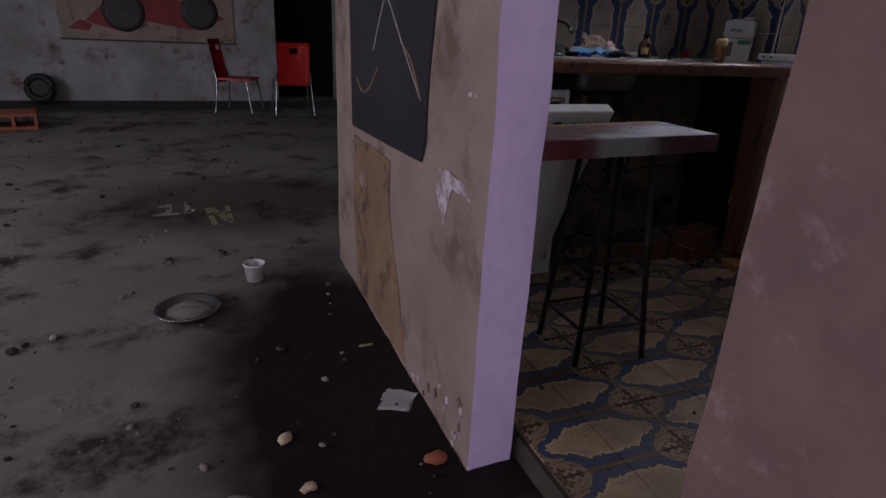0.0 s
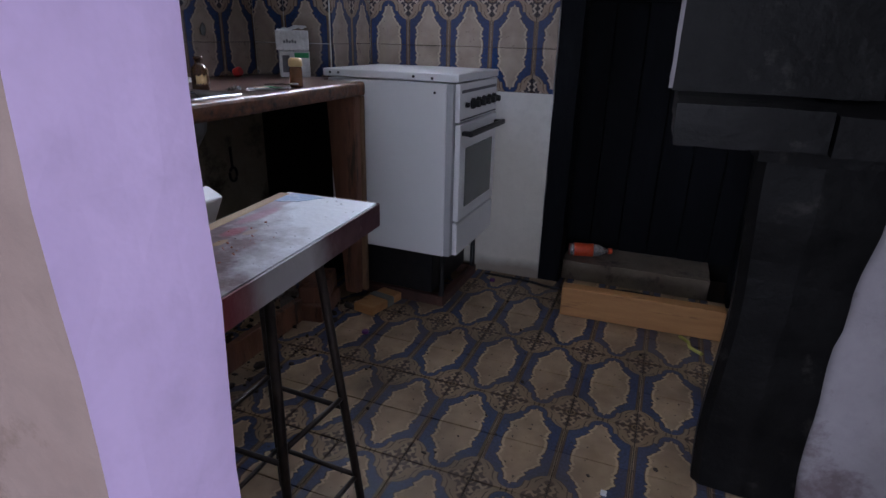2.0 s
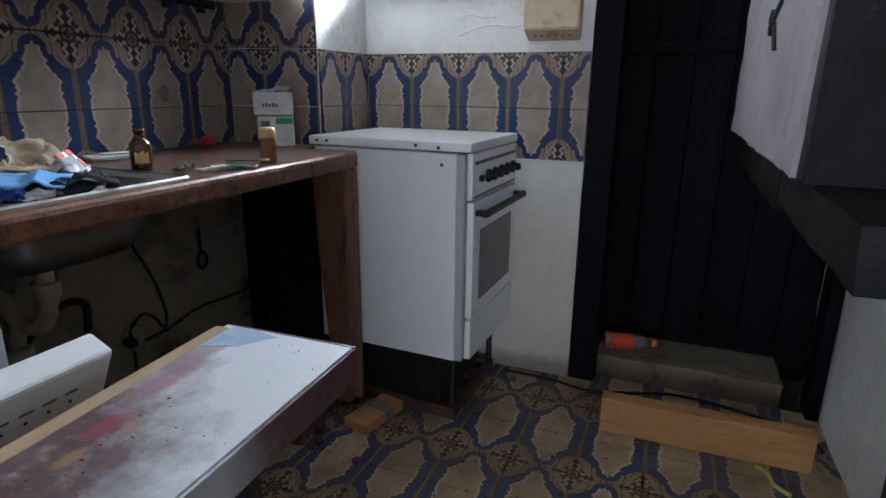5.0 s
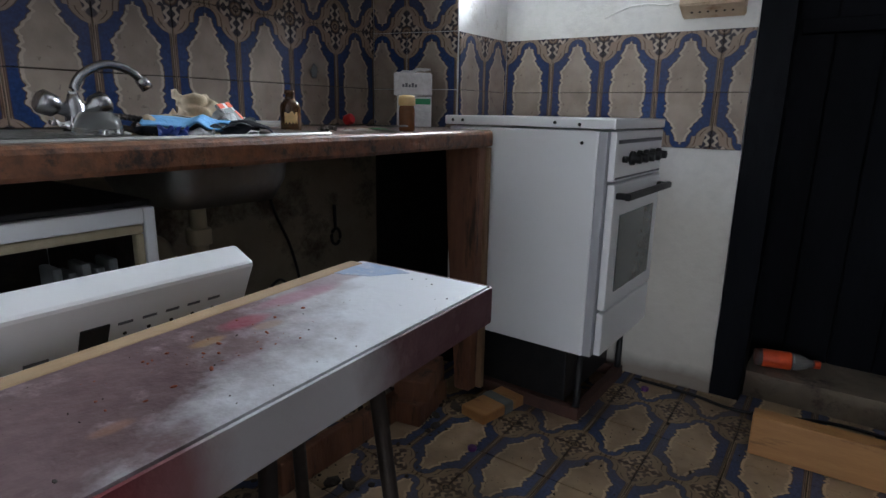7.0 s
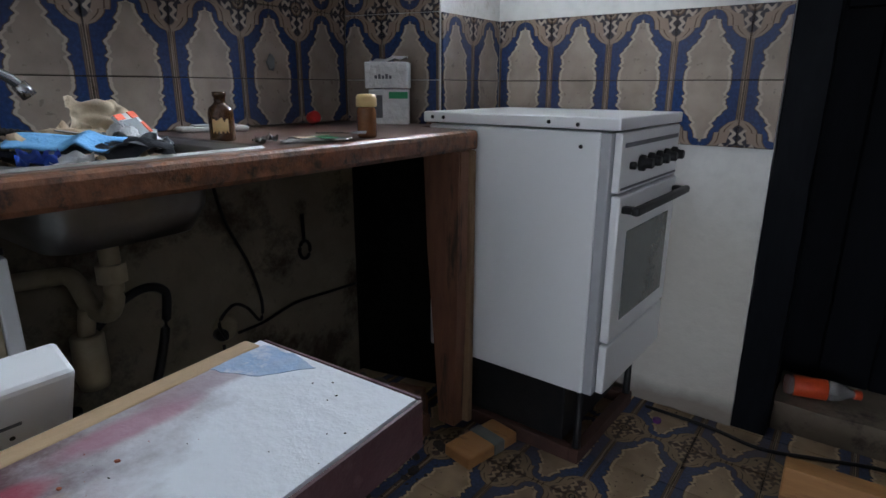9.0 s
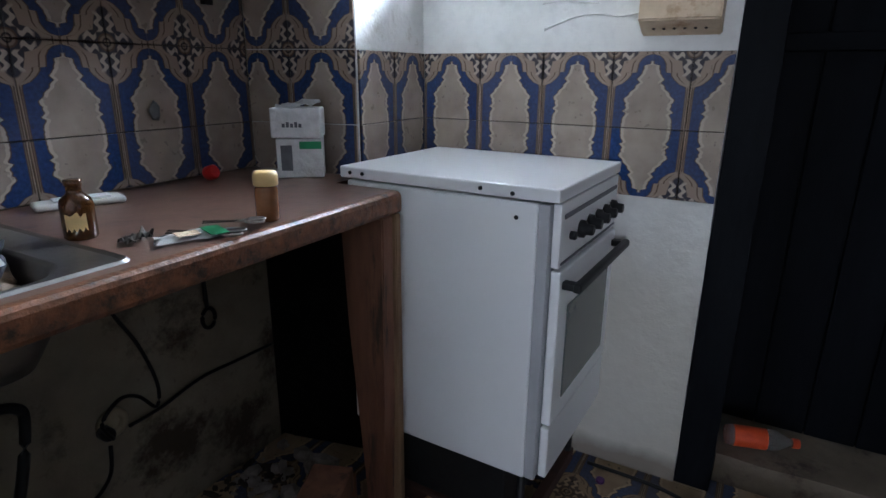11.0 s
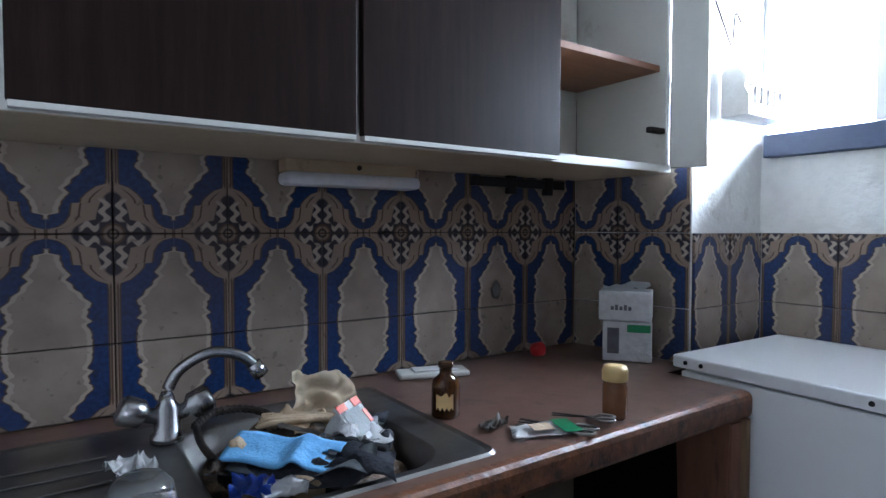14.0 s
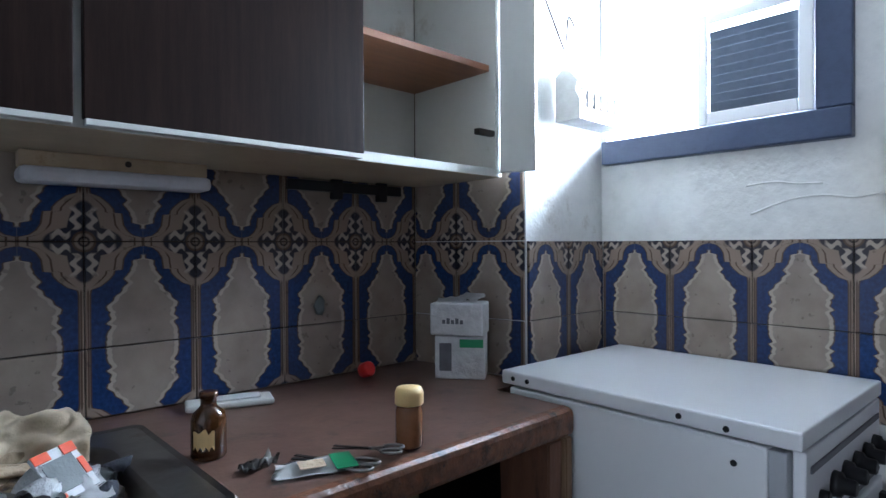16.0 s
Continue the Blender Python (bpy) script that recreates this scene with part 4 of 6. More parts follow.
for k in range(14):
    a = k * 2.4
    lump(scraps, "scrap", 0.03 + 0.012 * math.sin(k * 5), (SLUDGE, RAG, NAVY)[k % 3], k + 9, (1.2, 0.7, 0.5), pose(0.135 * math.cos(a) * (0.5 + 0.5 * (k % 3) / 2), 0.145 * math.sin(a) * (0.5 + 0.5 * (k % 4) / 3), 0.135, k * 40, k * 25, k * 70), sub=2)
rag = junk("cream_rag", (3.56, 4.13, 0.945), "crumpled stained cream rag on the heap", "rag")
crumple(rag, "paper", 0.115, 0.085, 0.022, CREAMPAPER, 4, 16, 0.003, pose(0.078, -0.005, 0.048, 50, 4, -8), 2.4)
crumple(rag, "cloth", 0.13, 0.09, 0.03, RAG, 12, 16, 0.004, pose(0.05, -0.05, 0.010, 20, 8, 20), 2.8)
for k in range(7):
    tube(rag, "strand", arc([(-0.06 + 0.01 * k, -0.02, 0.012), (-0.03, -0.05 + 0.008 * k, 0.03 + 0.004 * math.sin(k)), (0.03 + 0.006 * k, -0.06, 0.028), (0.07, -0.03 - 0.01 * k, 0.012)]), 0.005, RAG, 6)
cloth = junk("blue_cloth", (3.515, 3.975, 0.957), "sky blue sponge cloth draped over the rubbish", "cloth")
bm = bmesh.new()
rows = []
for i in range(25):
    u = i / 24
    hump = 0.020 * math.exp(-((u - 0.66) / 0.09) ** 2) - 0.010 * u
    rows.append([bm.verts.new((-0.10 + 0.20 * u, -0.042 + 0.084 * j / 10 + 0.004 * math.sin(u * 9), 0.018 + hump * (1 - 0.04 * j) + 0.003 * noise.noise(Vector((u * 4, j * 0.4, 2))))) for j in range(11)])
for i in range(24):
    for j in range(10):
        if not (i > 19 and 3 < j < 7 and i - 19 > abs(j - 5) * 1.5):
            bm.faces.new((rows[i][j], rows[i + 1][j], rows[i + 1][j + 1], rows[i][j + 1]))
bmesh.ops.delete(bm, geom=[v for v in bm.verts if not v.link_faces], context="VERTS")
bmesh.ops.solidify(bm, geom=list(bm.faces), thickness=0.004)
bmesh.ops.transform(bm, matrix=pose(0, 0, 0, 14, 2, -42), verts=bm.verts)
obj("cloth", bm, BLUECLOTH, cloth, True)
cloth.scale = (0.84, 0.84, 0.84)
cloth2 = junk("grey_cloth", (3.535, 3.94, 0.945), "grey folded cloth below the blue one", "cloth")
crumple(cloth2, "cloth", 0.20, 0.07, 0.022, mat("grey_cloth", (0.20, 0.22, 0.23), (0.14, 0.15, 0.16), 30, 0.85, bump=0.5), 31, 14, 0.004, pose(0, 0, 0.006, 8, 0, -42), 1.6)
rag2 = junk("dark_rag", (3.535, 3.935, 0.945), "dark wet rag under the blue cloth", "rag")
crumple(rag2, "cloth", 0.24, 0.09, 0.03, NAVY, 7, 14, 0.004, pose(0, 0, 0, 5, 0, -30), 2.2)
bag = junk("blue_wrapper", (3.455, 3.925, 0.935), "shiny blue plastic wrapper", "wrapper")
crumple(bag, "foil", 0.055, 0.034, 0.02, DEEPBLUE, 11, 12, 0.003, pose(0, 0, 0.01, 30, 0, -35), 2.8)
pack = junk("red_carton", (3.645, 4.0, 0.955), "crushed red, black and white blister carton", "carton")
tp = pose(0, 0, 0.034, 48, -6, 28)
box(pack, "card", (-0.036, -0.045, -0.004), (0.036, 0.045, 0.004), PAPER, 0.001, tp)
box(pack, "dark_panel", (-0.030, -0.032, 0.0043), (0.024, 0.026, 0.006), GREYTAPE, 0.001, tp)
for lo, hi in (((-0.036, 0.028, 0.0043), (-0.008, 0.045, 0.0065)), ((0.012, 0.026, 0.0043), (0.036, 0.045, 0.0065)), ((0.025, -0.02, 0.0043), (0.036, 0.012, 0.0065)), ((-0.036, -0.045, 0.0043), (-0.02, -0.034, 0.0065))):
    box(pack, "red_corner", lo, hi, ORANGE, 0.001, tp)
lump(pack, "clear_blister", 0.026, CARDW, 15, (1.1, 0.9, 0.7), pose(-0.03, -0.02, 0.012), 3, 0.35, 3.5)
pack.scale = (0.78, 0.78, 0.78)
hose = junk("ribbed_hose", (3.43, 4.18, 0.96), "dark ribbed hose looping over the edge of the sink bowl", "hose")
bm = bmesh.new()
line = arc([(0.0, -0.02, 0.008), (0.03, 0.005, 0.016), (0.08, 0.012, 0.014), (0.125, -0.01, 0.0), (0.14, -0.04, -0.03)], 10)
bm_tube(bm, line, 0.0065, 8)
for p in line[::2]:
    bmesh.ops.create_icosphere(bm, subdivisions=1, radius=0.0082, matrix=Matrix.Translation(p))
bm_tube(bm, arc([(0.0, -0.02, 0.008), (-0.005, -0.09, 0.0), (0.005, -0.16, -0.01), (0.03, -0.22, -0.03)], 8), 0.006, 8)
obj("hose", bm, DARKMETAL, hose)
cupg = junk("glass_bowl", (3.325, 3.945, 0.948), "upturned clear glass bowl on the drainer", "bowl")
lathe(cupg, "glass", [(0.040, 0.0), (0.041, 0.008), (0.037, 0.028), (0.026, 0.040), (0.02, 0.042)], CLEARGLASS, n=28)
tissue = junk("paper_tissue", (3.325, 4.055, 0.952), "crumpled white tissue on the drainer", "tissue")
crumple(tissue, "paper", 0.05, 0.05, 0.022, PAPER, 21, 12, 0.002, pose(0, 0, 0.004, 10, 0, 30), 3.5)
wrap2 = junk("white_wrapper", (3.60, 3.995, 0.95), "crumpled white and silver wrapper", "wrapper")
crumple(wrap2, "foil", 0.10, 0.07, 0.04, CARDW, 17, 12, 0.002, pose(0.03, 0.0, 0.0, 15, 10, 40), 3)
for k, (x, y, z, w, d, m, rz) in enumerate(((3.60, 3.945, 0.955, 0.10, 0.05, CARDW, -30), (3.55, 3.905, 0.950, 0.09, 0.04, NAVY, -38), (3.66, 3.985, 0.955, 0.07, 0.05, PAPER, 15), (3.49, 3.90, 0.945, 0.06, 0.03, PAPER, -20), (3.68, 4.03, 0.950, 0.06, 0.05, GREYTAPE, 50), (3.47, 4.05, 0.925, 0.09, 0.06, RAG, 70), (3.63, 4.12, 0.955, 0.07, 0.05, CARDW, 10), (3.44, 3.99, 0.940, 0.06, 0.05, SLUDGE, 30))):
    scrap = junk("paper_scrap", (x, y, z), "torn dirty scrap of paper or plastic", "scrap")
    crumple(scrap, "sheet", w, d, 0.02, m, 40 + k, 8, 0.002, pose(0, 0, 0, 14 + 5 * k % 20, -8 + 3 * k, rz), 2.2)
knife = junk("table_knife", (3.63, 3.94, 0.945), "dull knife with a dark handle sticking from the sink", "knife")
box(knife, "handle", (-0.05, -0.009, 0.0), (0.035, 0.009, 0.014), BLACKP, 0.004, pose(0, 0, 0.01, 0, 8, -48))
box(knife, "blade", (-0.15, -0.007, 0.006), (-0.051, 0.007, 0.008), STEEL, 0.0008, pose(0, 0, 0.01, 0, 8, -48))
# things on the worktop
Z = 0.956
bottle = thing("brown_bottle", (3.818, 4.008, Z), "small amber glass bottle with a torn label", "bottle")
lathe(bottle, "glass", [(0.027, 0.0), (0.030, 0.004), (0.030, 0.066), (0.027, 0.078), (0.016, 0.088), (0.0135, 0.092), (0.0135, 0.104), (0.016, 0.105), (0.016, 0.115), (0.012, 0.116)], BROWNGLASS)
bm = bmesh.new()
g = []
for i in range(9):
    a = radians(195 + i * 9)
    top = 0.052 + 0.012 * noise.noise(Vector((i * 0.9, 3, 0)))
    g.append((bm.verts.new((0.0306 * math.cos(a), 0.0306 * math.sin(a), 0.018 + 0.008 * (i % 2))), bm.verts.new((0.0306 * math.cos(a), 0.0306 * math.sin(a), top))))
for i in range(8):
    bm.faces.new((g[i][0], g[i + 1][0], g[i + 1][1], g[i][1]))
obj("torn_label", bm, CREAMCAP, bottle)
jar = thing("spice_jar", (4.073, 3.826, Z), "jar of brown powder with a cream cap", "jar")
lathe(jar, "glass", [(0.021, 0.0), (0.024, 0.004), (0.024, 0.062), (0.022, 0.070), (0.020, 0.074)], POWDER)
lathe(jar, "cap", [(0.0235, 0.074), (0.0255, 0.076), (0.0255, 0.094), (0.022, 0.103), (0.010, 0.105)], CREAMCAP)
bottle.scale = (0.88, 0.88, 0.88)
jar.scale = (0.93, 0.93, 0.93)
boxes = thing("carton", (4.49, 4.122, Z), "white medicine carton with a green stripe", "carton", rz=-52, group="stacked cartons")
box(boxes, "card", (-0.062, -0.04, 0.0), (0.062, 0.04, 0.105), CARDW, 0.003)
box(boxes, "green_stripe", (0.0, -0.0415, 0.078), (0.058, -0.0401, 0.098), GREEN, 0.0004)
box(boxes, "window", (-0.05, -0.0412, 0.02), (-0.02, -0.0401, 0.088), INKGREY, 0.0004)
boxes2 = thing("carton", (4.485, 4.122, Z + 0.108), "crumpled white carton with grey print, on another", "carton", rz=-57, group="stacked cartons")
box(boxes2, "card", (-0.066, -0.045, 0.0), (0.066, 0.045, 0.078), CARDW, 0.004)
for k in range(5):
    box(boxes2, "print_bar", (-0.035 + k * 0.011, -0.0465, 0.028), (-0.027 + k * 0.011, -0.0451, 0.038 + 0.004 * (k % 2)), INKGREY, 0.0003)
crumple(boxes2, "torn_flap", 0.11, 0.07, 0.016, CARDW, 5, 8, 0.002, pose(0, 0, 0.080, 8, -8, 0), 2.2)
redball = thing("red_ball", (4.30, 4.28, Z), "small red plastic ball lying by the tiles", "ball")
lathe(redball, "shell", [(0.017, 0.0), (0.019, 0.004), (0.019, 0.026), (0.015, 0.03)], RED, turn=pose(0, 0, 0.017, 70, 20, 0), n=18)
soap = thing("soap_dish", (3.96, 4.268, Z), "flat white lid or soap dish by the tiled wall", "dish", rz=-18)
box(soap, "dish", (-0.085, -0.032, 0.0), (0.085, 0.032, 0.013), CABWHITE, 0.005)
box(soap, "inset", (-0.05, -0.02, 0.0135), (0.06, 0.02, 0.018), PAPER, 0.003)
leaflet = thing("leaflet", (3.905, 3.845, Z), "small seed packet with a green end", "packet", rz=-20)
crumple(leaflet, "paper", 0.115, 0.06, 0.006, PAPER, 6, 8, 0.001, pose(0, 0, 0.003), 2)
box(leaflet, "green_end", (0.03, -0.031, 0.008), (0.062, 0.031, 0.0095), GREEN, 0.0004)
box(leaflet, "picture", (-0.02, -0.018, 0.010), (0.018, 0.014, 0.011), RAG, 0.0004)


def scissors(at, rz, label):
    s = thing("scissors", at, label, "scissors", rz=rz, group="scissors on the worktop")
    box(s, "blade", (0.0, -0.006, 0.004), (0.10, 0.004, 0.006), BLACKP, 0.0008, pose(0, 0, 0, 0, 0, 4))
    box(s, "blade", (0.0, -0.004, 0.0065), (0.10, 0.006, 0.0085), BLACKP, 0.0008, pose(0, 0, 0, 0, 0, -4))
    for sgn in (1, -1):
        pts = [(-0.05 + 0.026 * math.cos(a), sgn * 0.017 + 0.014 * math.sin(a), 0.007) for a in [k * 2 * math.pi / 16 for k in range(17)]]
        tube(s, "grip", pts, 0.0035, STEEL, 8)
        tube(s, "shank", [(0.005, 0, 0.006), (-0.026, sgn * 0.012, 0.007)], 0.0032, STEEL, 8)
    lathe(s, "pivot", [(0.005, 0.004), (0.005, 0.010), (0.003, 0.011)], STEEL, at=(0.005, 0, 0), n=10)
    return s


scissors((3.945, 3.835, Z), 120, "open steel scissors on the worktop").scale = (0.78, 0.78, 0.78)
copy_thing(bpy.data.objects["scissors"], pose(3.998, 3.825, Z + 0.011, 0, 0, 130) @ Matrix.Scale(0.8, 4))
foil = thing("silver_scrap", (3.855, 3.912, Z), "crumpled bit of silver metal foil", "foil", rz=20)
crumple(foil, "foil", 0.06, 0.03, 0.018, STEEL, 14, 8, 0.002, None, 6)

# ---- kitchen: under the worktop ----
dish = thing("dishwasher", (2.756, 3.86, 0.0), "white dishwasher with its door hanging half open", "dishwasher")
bm = bmesh.new()
for lo, hi in (((0, 0, 0.03), (0.022, 0.46, 0.83)), ((0.578, 0, 0.03), (0.60, 0.46, 0.83)), ((0.022, 0, 0.80), (0.578, 0.46, 0.83)), ((0.022, 0, 0.03), (0.578, 0.46, 0.10)), ((0.022, 0.44, 0.10), (0.578, 0.46, 0.80))):
    bm_box(bm, lo, hi, 0.003)
obj("body", bm, ENAMEL, dish)
# liner coloured dark to put the shade of the interior into it
bm = bmesh.new()
for lo, hi in (((0.0235, 0.03, 0.104), (0.028, 0.43, 0.796)), ((0.572, 0.03, 0.104), (0.5765, 0.43, 0.796)), ((0.029, 0.03, 0.790), (0.571, 0.43, 0.796)), ((0.029, 0.03, 0.104), (0.571, 0.43, 0.110)), ((0.029, 0.431, 0.104), (0.571, 0.437, 0.796))):
    bm_box(bm, lo, hi)
obj("liner", bm, DARKMETAL, dish)
bm = bmesh.new()
for lo, hi in (((0.023, 0.002, 0.782), (0.577, 0.02, 0.798)), ((0.561, 0.002, 0.11), (0.577, 0.02, 0.782)), ((0.023, 0.002, 0.11), (0.039, 0.02, 0.782))):
    bm_box(bm, lo, hi, 0.004)
obj("inner_rim", bm, CREAMPIPE, dish)
# black sheet added for the dark gap under the worktop
box(dish, "top_shade_sheet", (-0.002, 0.016, 0.8305), (0.602, 0.462, 0.842), BLACKP, 0.003)
bm = bmesh.new()
for k in range(5):
    bm_box(bm, (0.44 + k * 0.024, 0.06, 0.62), (0.456 + k * 0.024, 0.12, 0.73 - 0.012 * (k % 2)), 0.004)
bm_box(bm, (0.43, 0.055, 0.60), (0.562, 0.125, 0.619), 0.003)
obj("cutlery_basket", bm, GREYTAPE, dish)
bm = bmesh.new()
for k in range(12):
    bm_tube(bm, [(0.08 + k * 0.038, 0.06, 0.50), (0.08 + k * 0.038, 0.06, 0.60), (0.08 + k * 0.038, 0.12, 0.64)], 0.003, 6)
for y, z in ((0.06, 0.50), (0.06, 0.60), (0.12, 0.64)):
    bm_tube(bm, [(0.07, y, z), (0.52, y, z)], 0.003, 6)
for k in range(12):
    bm_tube(bm, [(0.08 + k * 0.038, 0.06, 0.50), (0.08 + k * 0.038, 0.40, 0.50)], 0.003, 6)
bm_tube(bm, [(0.03, 0.05, 0.50), (0.57, 0.05, 0.50)], 0.004, 6)
obj("rack", bm, GREYTAPE, dish)
TD = pose(-0.050, -0.02, 0.122, 25.5, 0, 0)
ddoor = box(dish, "door", (0.004, -0.02, 0.0), (0.582, 0.035, 0.60), ENAMEL, 0.005, TD)
box(ddoor, "control_panel", (0.002, -0.032, 0.604), (0.584, 0.016, 0.765), ENAMEL, 0.006, TD)
box(ddoor, "display", (0.355, -0.0345, 0.688), (0.388, -0.0315, 0.723), BLACKP, 0.001, TD)
for k in range(5):
    box(ddoor, "button", (0.338 + k * 0.034, -0.0345, 0.648), (0.362 + k * 0.034, -0.0318, 0.668), CABWHITE, 0.0015, TD)
for k in range(5):
    lathe(ddoor, "lamp_dot", [(0.0026, 0.0), (0.0026, 0.001), (0.002, 0.0012)], BLACKP, turn=TD @ pose(0.408 + k * 0.030, -0.032, 0.70, 90), n=10)
    box(ddoor, "print_bar", (0.398 + k * 0.030, -0.0328, 0.716), (0.416 + k * 0.030, -0.0317, 0.720), INKGREY, 0.0002, TD)
box(ddoor, "print_bar", (0.30, -0.0328, 0.69), (0.325, -0.0317, 0.695), INKGREY, 0.0002, TD)
box(ddoor, "brand_mark", (0.02, -0.0328, 0.695), (0.11, -0.0317, 0.713), DEEPBLUE, 0.0002, TD)
box(ddoor, "line_mark", (0.18, -0.0328, 0.70), (0.225, -0.0317, 0.71), RED, 0.0002, TD)
box(ddoor, "panel_seam", (0.235, -0.0328, 0.606), (0.2365, -0.0317, 0.740), INKGREY, 0.0002, TD)

drain = thing("drain_pipe", (3.54, 4.20, 0.0), "yellowed plastic drain trap and pipe under the sink", "pipe")
tube(drain, "pipe", arc([(0.05, -0.1, 0.79), (0.05, -0.1, 0.66), (0.05, -0.06, 0.60), (0.04, 0.0, 0.60), (0.03, 0.05, 0.66), (0.0, 0.10, 0.66), (-0.1, 0.13, 0.66)]), 0.02, CREAMPIPE, 14)
lathe(drain, "nut", [(0.03, 0.0), (0.031, 0.005), (0.031, 0.035), (0.03, 0.04)], CREAMPIPE, at=(0.05, -0.1, 0.68), n=8)
lathe(drain, "trap", [(0.03, 0.0), (0.034, 0.02), (0.034, 0.12), (0.03, 0.125)], CREAMPIPE, at=(0.02, 0.0, 0.42), n=16)
tube(drain, "trap_neck", [(0.02, 0, 0.54), (0.03, 0, 0.60)], 0.018, CREAMPIPE, 12)
sock = thing("wall_socket", (3.985, 4.357, 0.37), "dirty round white wall socket with a black plug", "socket")
lathe(sock, "plate", [(0.04, 0.0), (0.04, 0.01), (0.035, 0.014), (0.022, 0.014), (0.020, 0.004)], CREAMPIPE, turn=pose(0, 0, 0, 90), n=24)
lathe(sock, "plug", [(0.018, 0.014), (0.018, 0.04), (0.012, 0.05)], BLACKP, turn=pose(-0.03, 0, -0.005, 90), n=14)
for nm, pts in (("power_cord", [(3.955, 4.30, 0.36), (3.93, 4.29, 0.42), (3.985, 4.30, 0.455), (4.05, 4.33, 0.42), (4.10, 4.34, 0.36), (4.115, 4.345, 0.42), (4.08, 4.345, 0.55), (4.02, 4.345, 0.68), (3.99, 4.345, 0.80), (3.98, 4.345, 0.915)]),
                ("drain_hose", [(3.58, 4.20, 0.55), (3.63, 4.20, 0.59), (3.69, 4.20, 0.612), (3.735, 4.20, 0.60), (3.745, 4.20, 0.56), (3.70, 4.18, 0.42), (3.60, 4.15, 0.2), (3.56, 4.12, 0.02)]),
                ("power_cord", [(3.95, 4.31, 0.34), (3.92, 4.28, 0.28), (3.84, 4.24, 0.27), (3.76, 4.22, 0.33), (3.70, 4.22, 0.28), (3.62, 4.2, 0.05), (3.55, 4.18, 0.012)]),
                ("power_cord", [(4.02, 4.34, 0.345), (4.12, 4.348, 0.345), (4.25, 4.348, 0.37), (4.4, 4.348, 0.365), (4.535, 4.348, 0.36)])):
    c = thing(nm, (pts[0][0], pts[0][1], 0.0), "black cable hanging below the worktop" if nm == "power_cord" else "black hose curling below the sink", "cable")
    tube(c, "wire", arc([(p[0] - pts[0][0], p[1] - pts[0][1], p[2]) for p in pts]), 0.005 if nm == "power_cord" else 0.011, BLACKP, 8)
pump = thing("black_canister", (3.50, 4.20, 0.0), "black plastic canister below the sink", "canister")
lathe(pump, "body", [(0.06, 0.0), (0.065, 0.01), (0.065, 0.30), (0.05, 0.34), (0.025, 0.36), (0.025, 0.38)], BLACKP)
ringh = thing("iron_ring", (4.294, 4.35, 0.567), "black iron ring hanging on the stained wall", "ring")
tube(ringh, "ring", [(0.022 * math.cos(a), -0.012, 0.03 * math.sin(a) - 0.02) for a in [k * 2 * math.pi / 20 for k in range(21)]], 0.006, BLACKP, 8)
tube(ringh, "strap", [(0, -0.01, 0.01), (0, -0.008, 0.10)], 0.006, BLACKP, 8)

# ---- kitchen: stool table ----
bench = thing("high_stool_table", (3.112, 3.323, 0.0), "plank top with spilled white paint on a dark metal stool frame", "stool")
outline = [(2.74 - 3.10, 3.165 - 3.31), (3.485 - 3.10, 3.200 - 3.31), (3.478 - 3.10, 3.452 - 3.31), (2.74 - 3.10, 3.388 - 3.31)]
top = prism(bench, "plank", outline, 2, 0.706, 0.763, BENCHTOP, 0.004)
box(bench, "bare_strip", (-0.36, 0.080, 0.704), (0.373, 0.108, 0.7645), PALEWOOD, 0.003, pose(0, 0.012, 0, 0, 0, 4.9))
prism(bench, "blue_paint_smear", ragged([(0.368, 0.125), (0.29, 0.12), (0.31, 0.07), (0.365, 0.03), (0.374, 0.06)], 0.008, 6), 2, 0.7629, 0.7637, BLUESMEAR)
prism(bench, "front_fascia", [(-0.358, -0.1475), (0.384, -0.1125), (0.384, -0.1085), (-0.358, -0.1435)], 2, 0.7075, 0.7615, FASCIA)
prism(bench, "end_fascia", [(0.3865, -0.108), (0.3895, -0.108), (0.3820, 0.138), (0.3790, 0.138)], 2, 0.7075, 0.7615, FASCIA)
L = [(0.20, -0.15), (-0.06, -0.13), (0.21, 0.10), (-0.06, 0.10)]
T = [(0.15, -0.09), (0.0, -0.08), (0.16, 0.07), (0.0, 0.07)]
for (bx, by), (tx, ty) in zip(L, T):
    tube(bench, "leg", [(bx, by, 0.0), (tx, ty, 0.702)], 0.010, DARKMETAL, 10)


def at_leg(k, z):
    f = z / 0.702
    return (L[k][0] + (T[k][0] - L[k][0]) * f, L[k][1] + (T[k][1] - L[k][1]) * f, z)


for i, j, z in ((0, 1, 0.13), (0, 2, 0.13), (1, 3, 0.13), (2, 3, 0.13), (0, 1, 0.36), (0, 2, 0.33), (1, 3, 0.33), (2, 3, 0.36)):
    tube(bench, "rung", [at_leg(i, z), at_leg(j, z)], 0.006, DARKMETAL, 8)

# ---- kitchen: wall cabinet ----
cab = thing("wall_cabinet", (3.65, 4.04, 1.45), "dark veneer wall cabinet with open white compartments", "cabinet")
CX0, CX1 = 2.72 - 3.65, 4.548 - 3.65
box(cab, "bottom_board", (CX0, 0.0, 0.0), (CX1, 0.314, 0.019), CABEDGE, 0.002)
box(cab, "front_edge", (CX0, -0.003, 0.001), (CX1, -0.0005, 0.020), CABWHITE, 0.0005)
box(cab, "top_board", (CX0, 0.0, 0.641), (CX1, 0.314, 0.66), CABWHITE, 0.002)
box(cab, "back_board", (CX0 + 0.02, 0.306, 0.0195), (CX1 - 0.02, 0.313, 0.640), CABWHITE, 0)
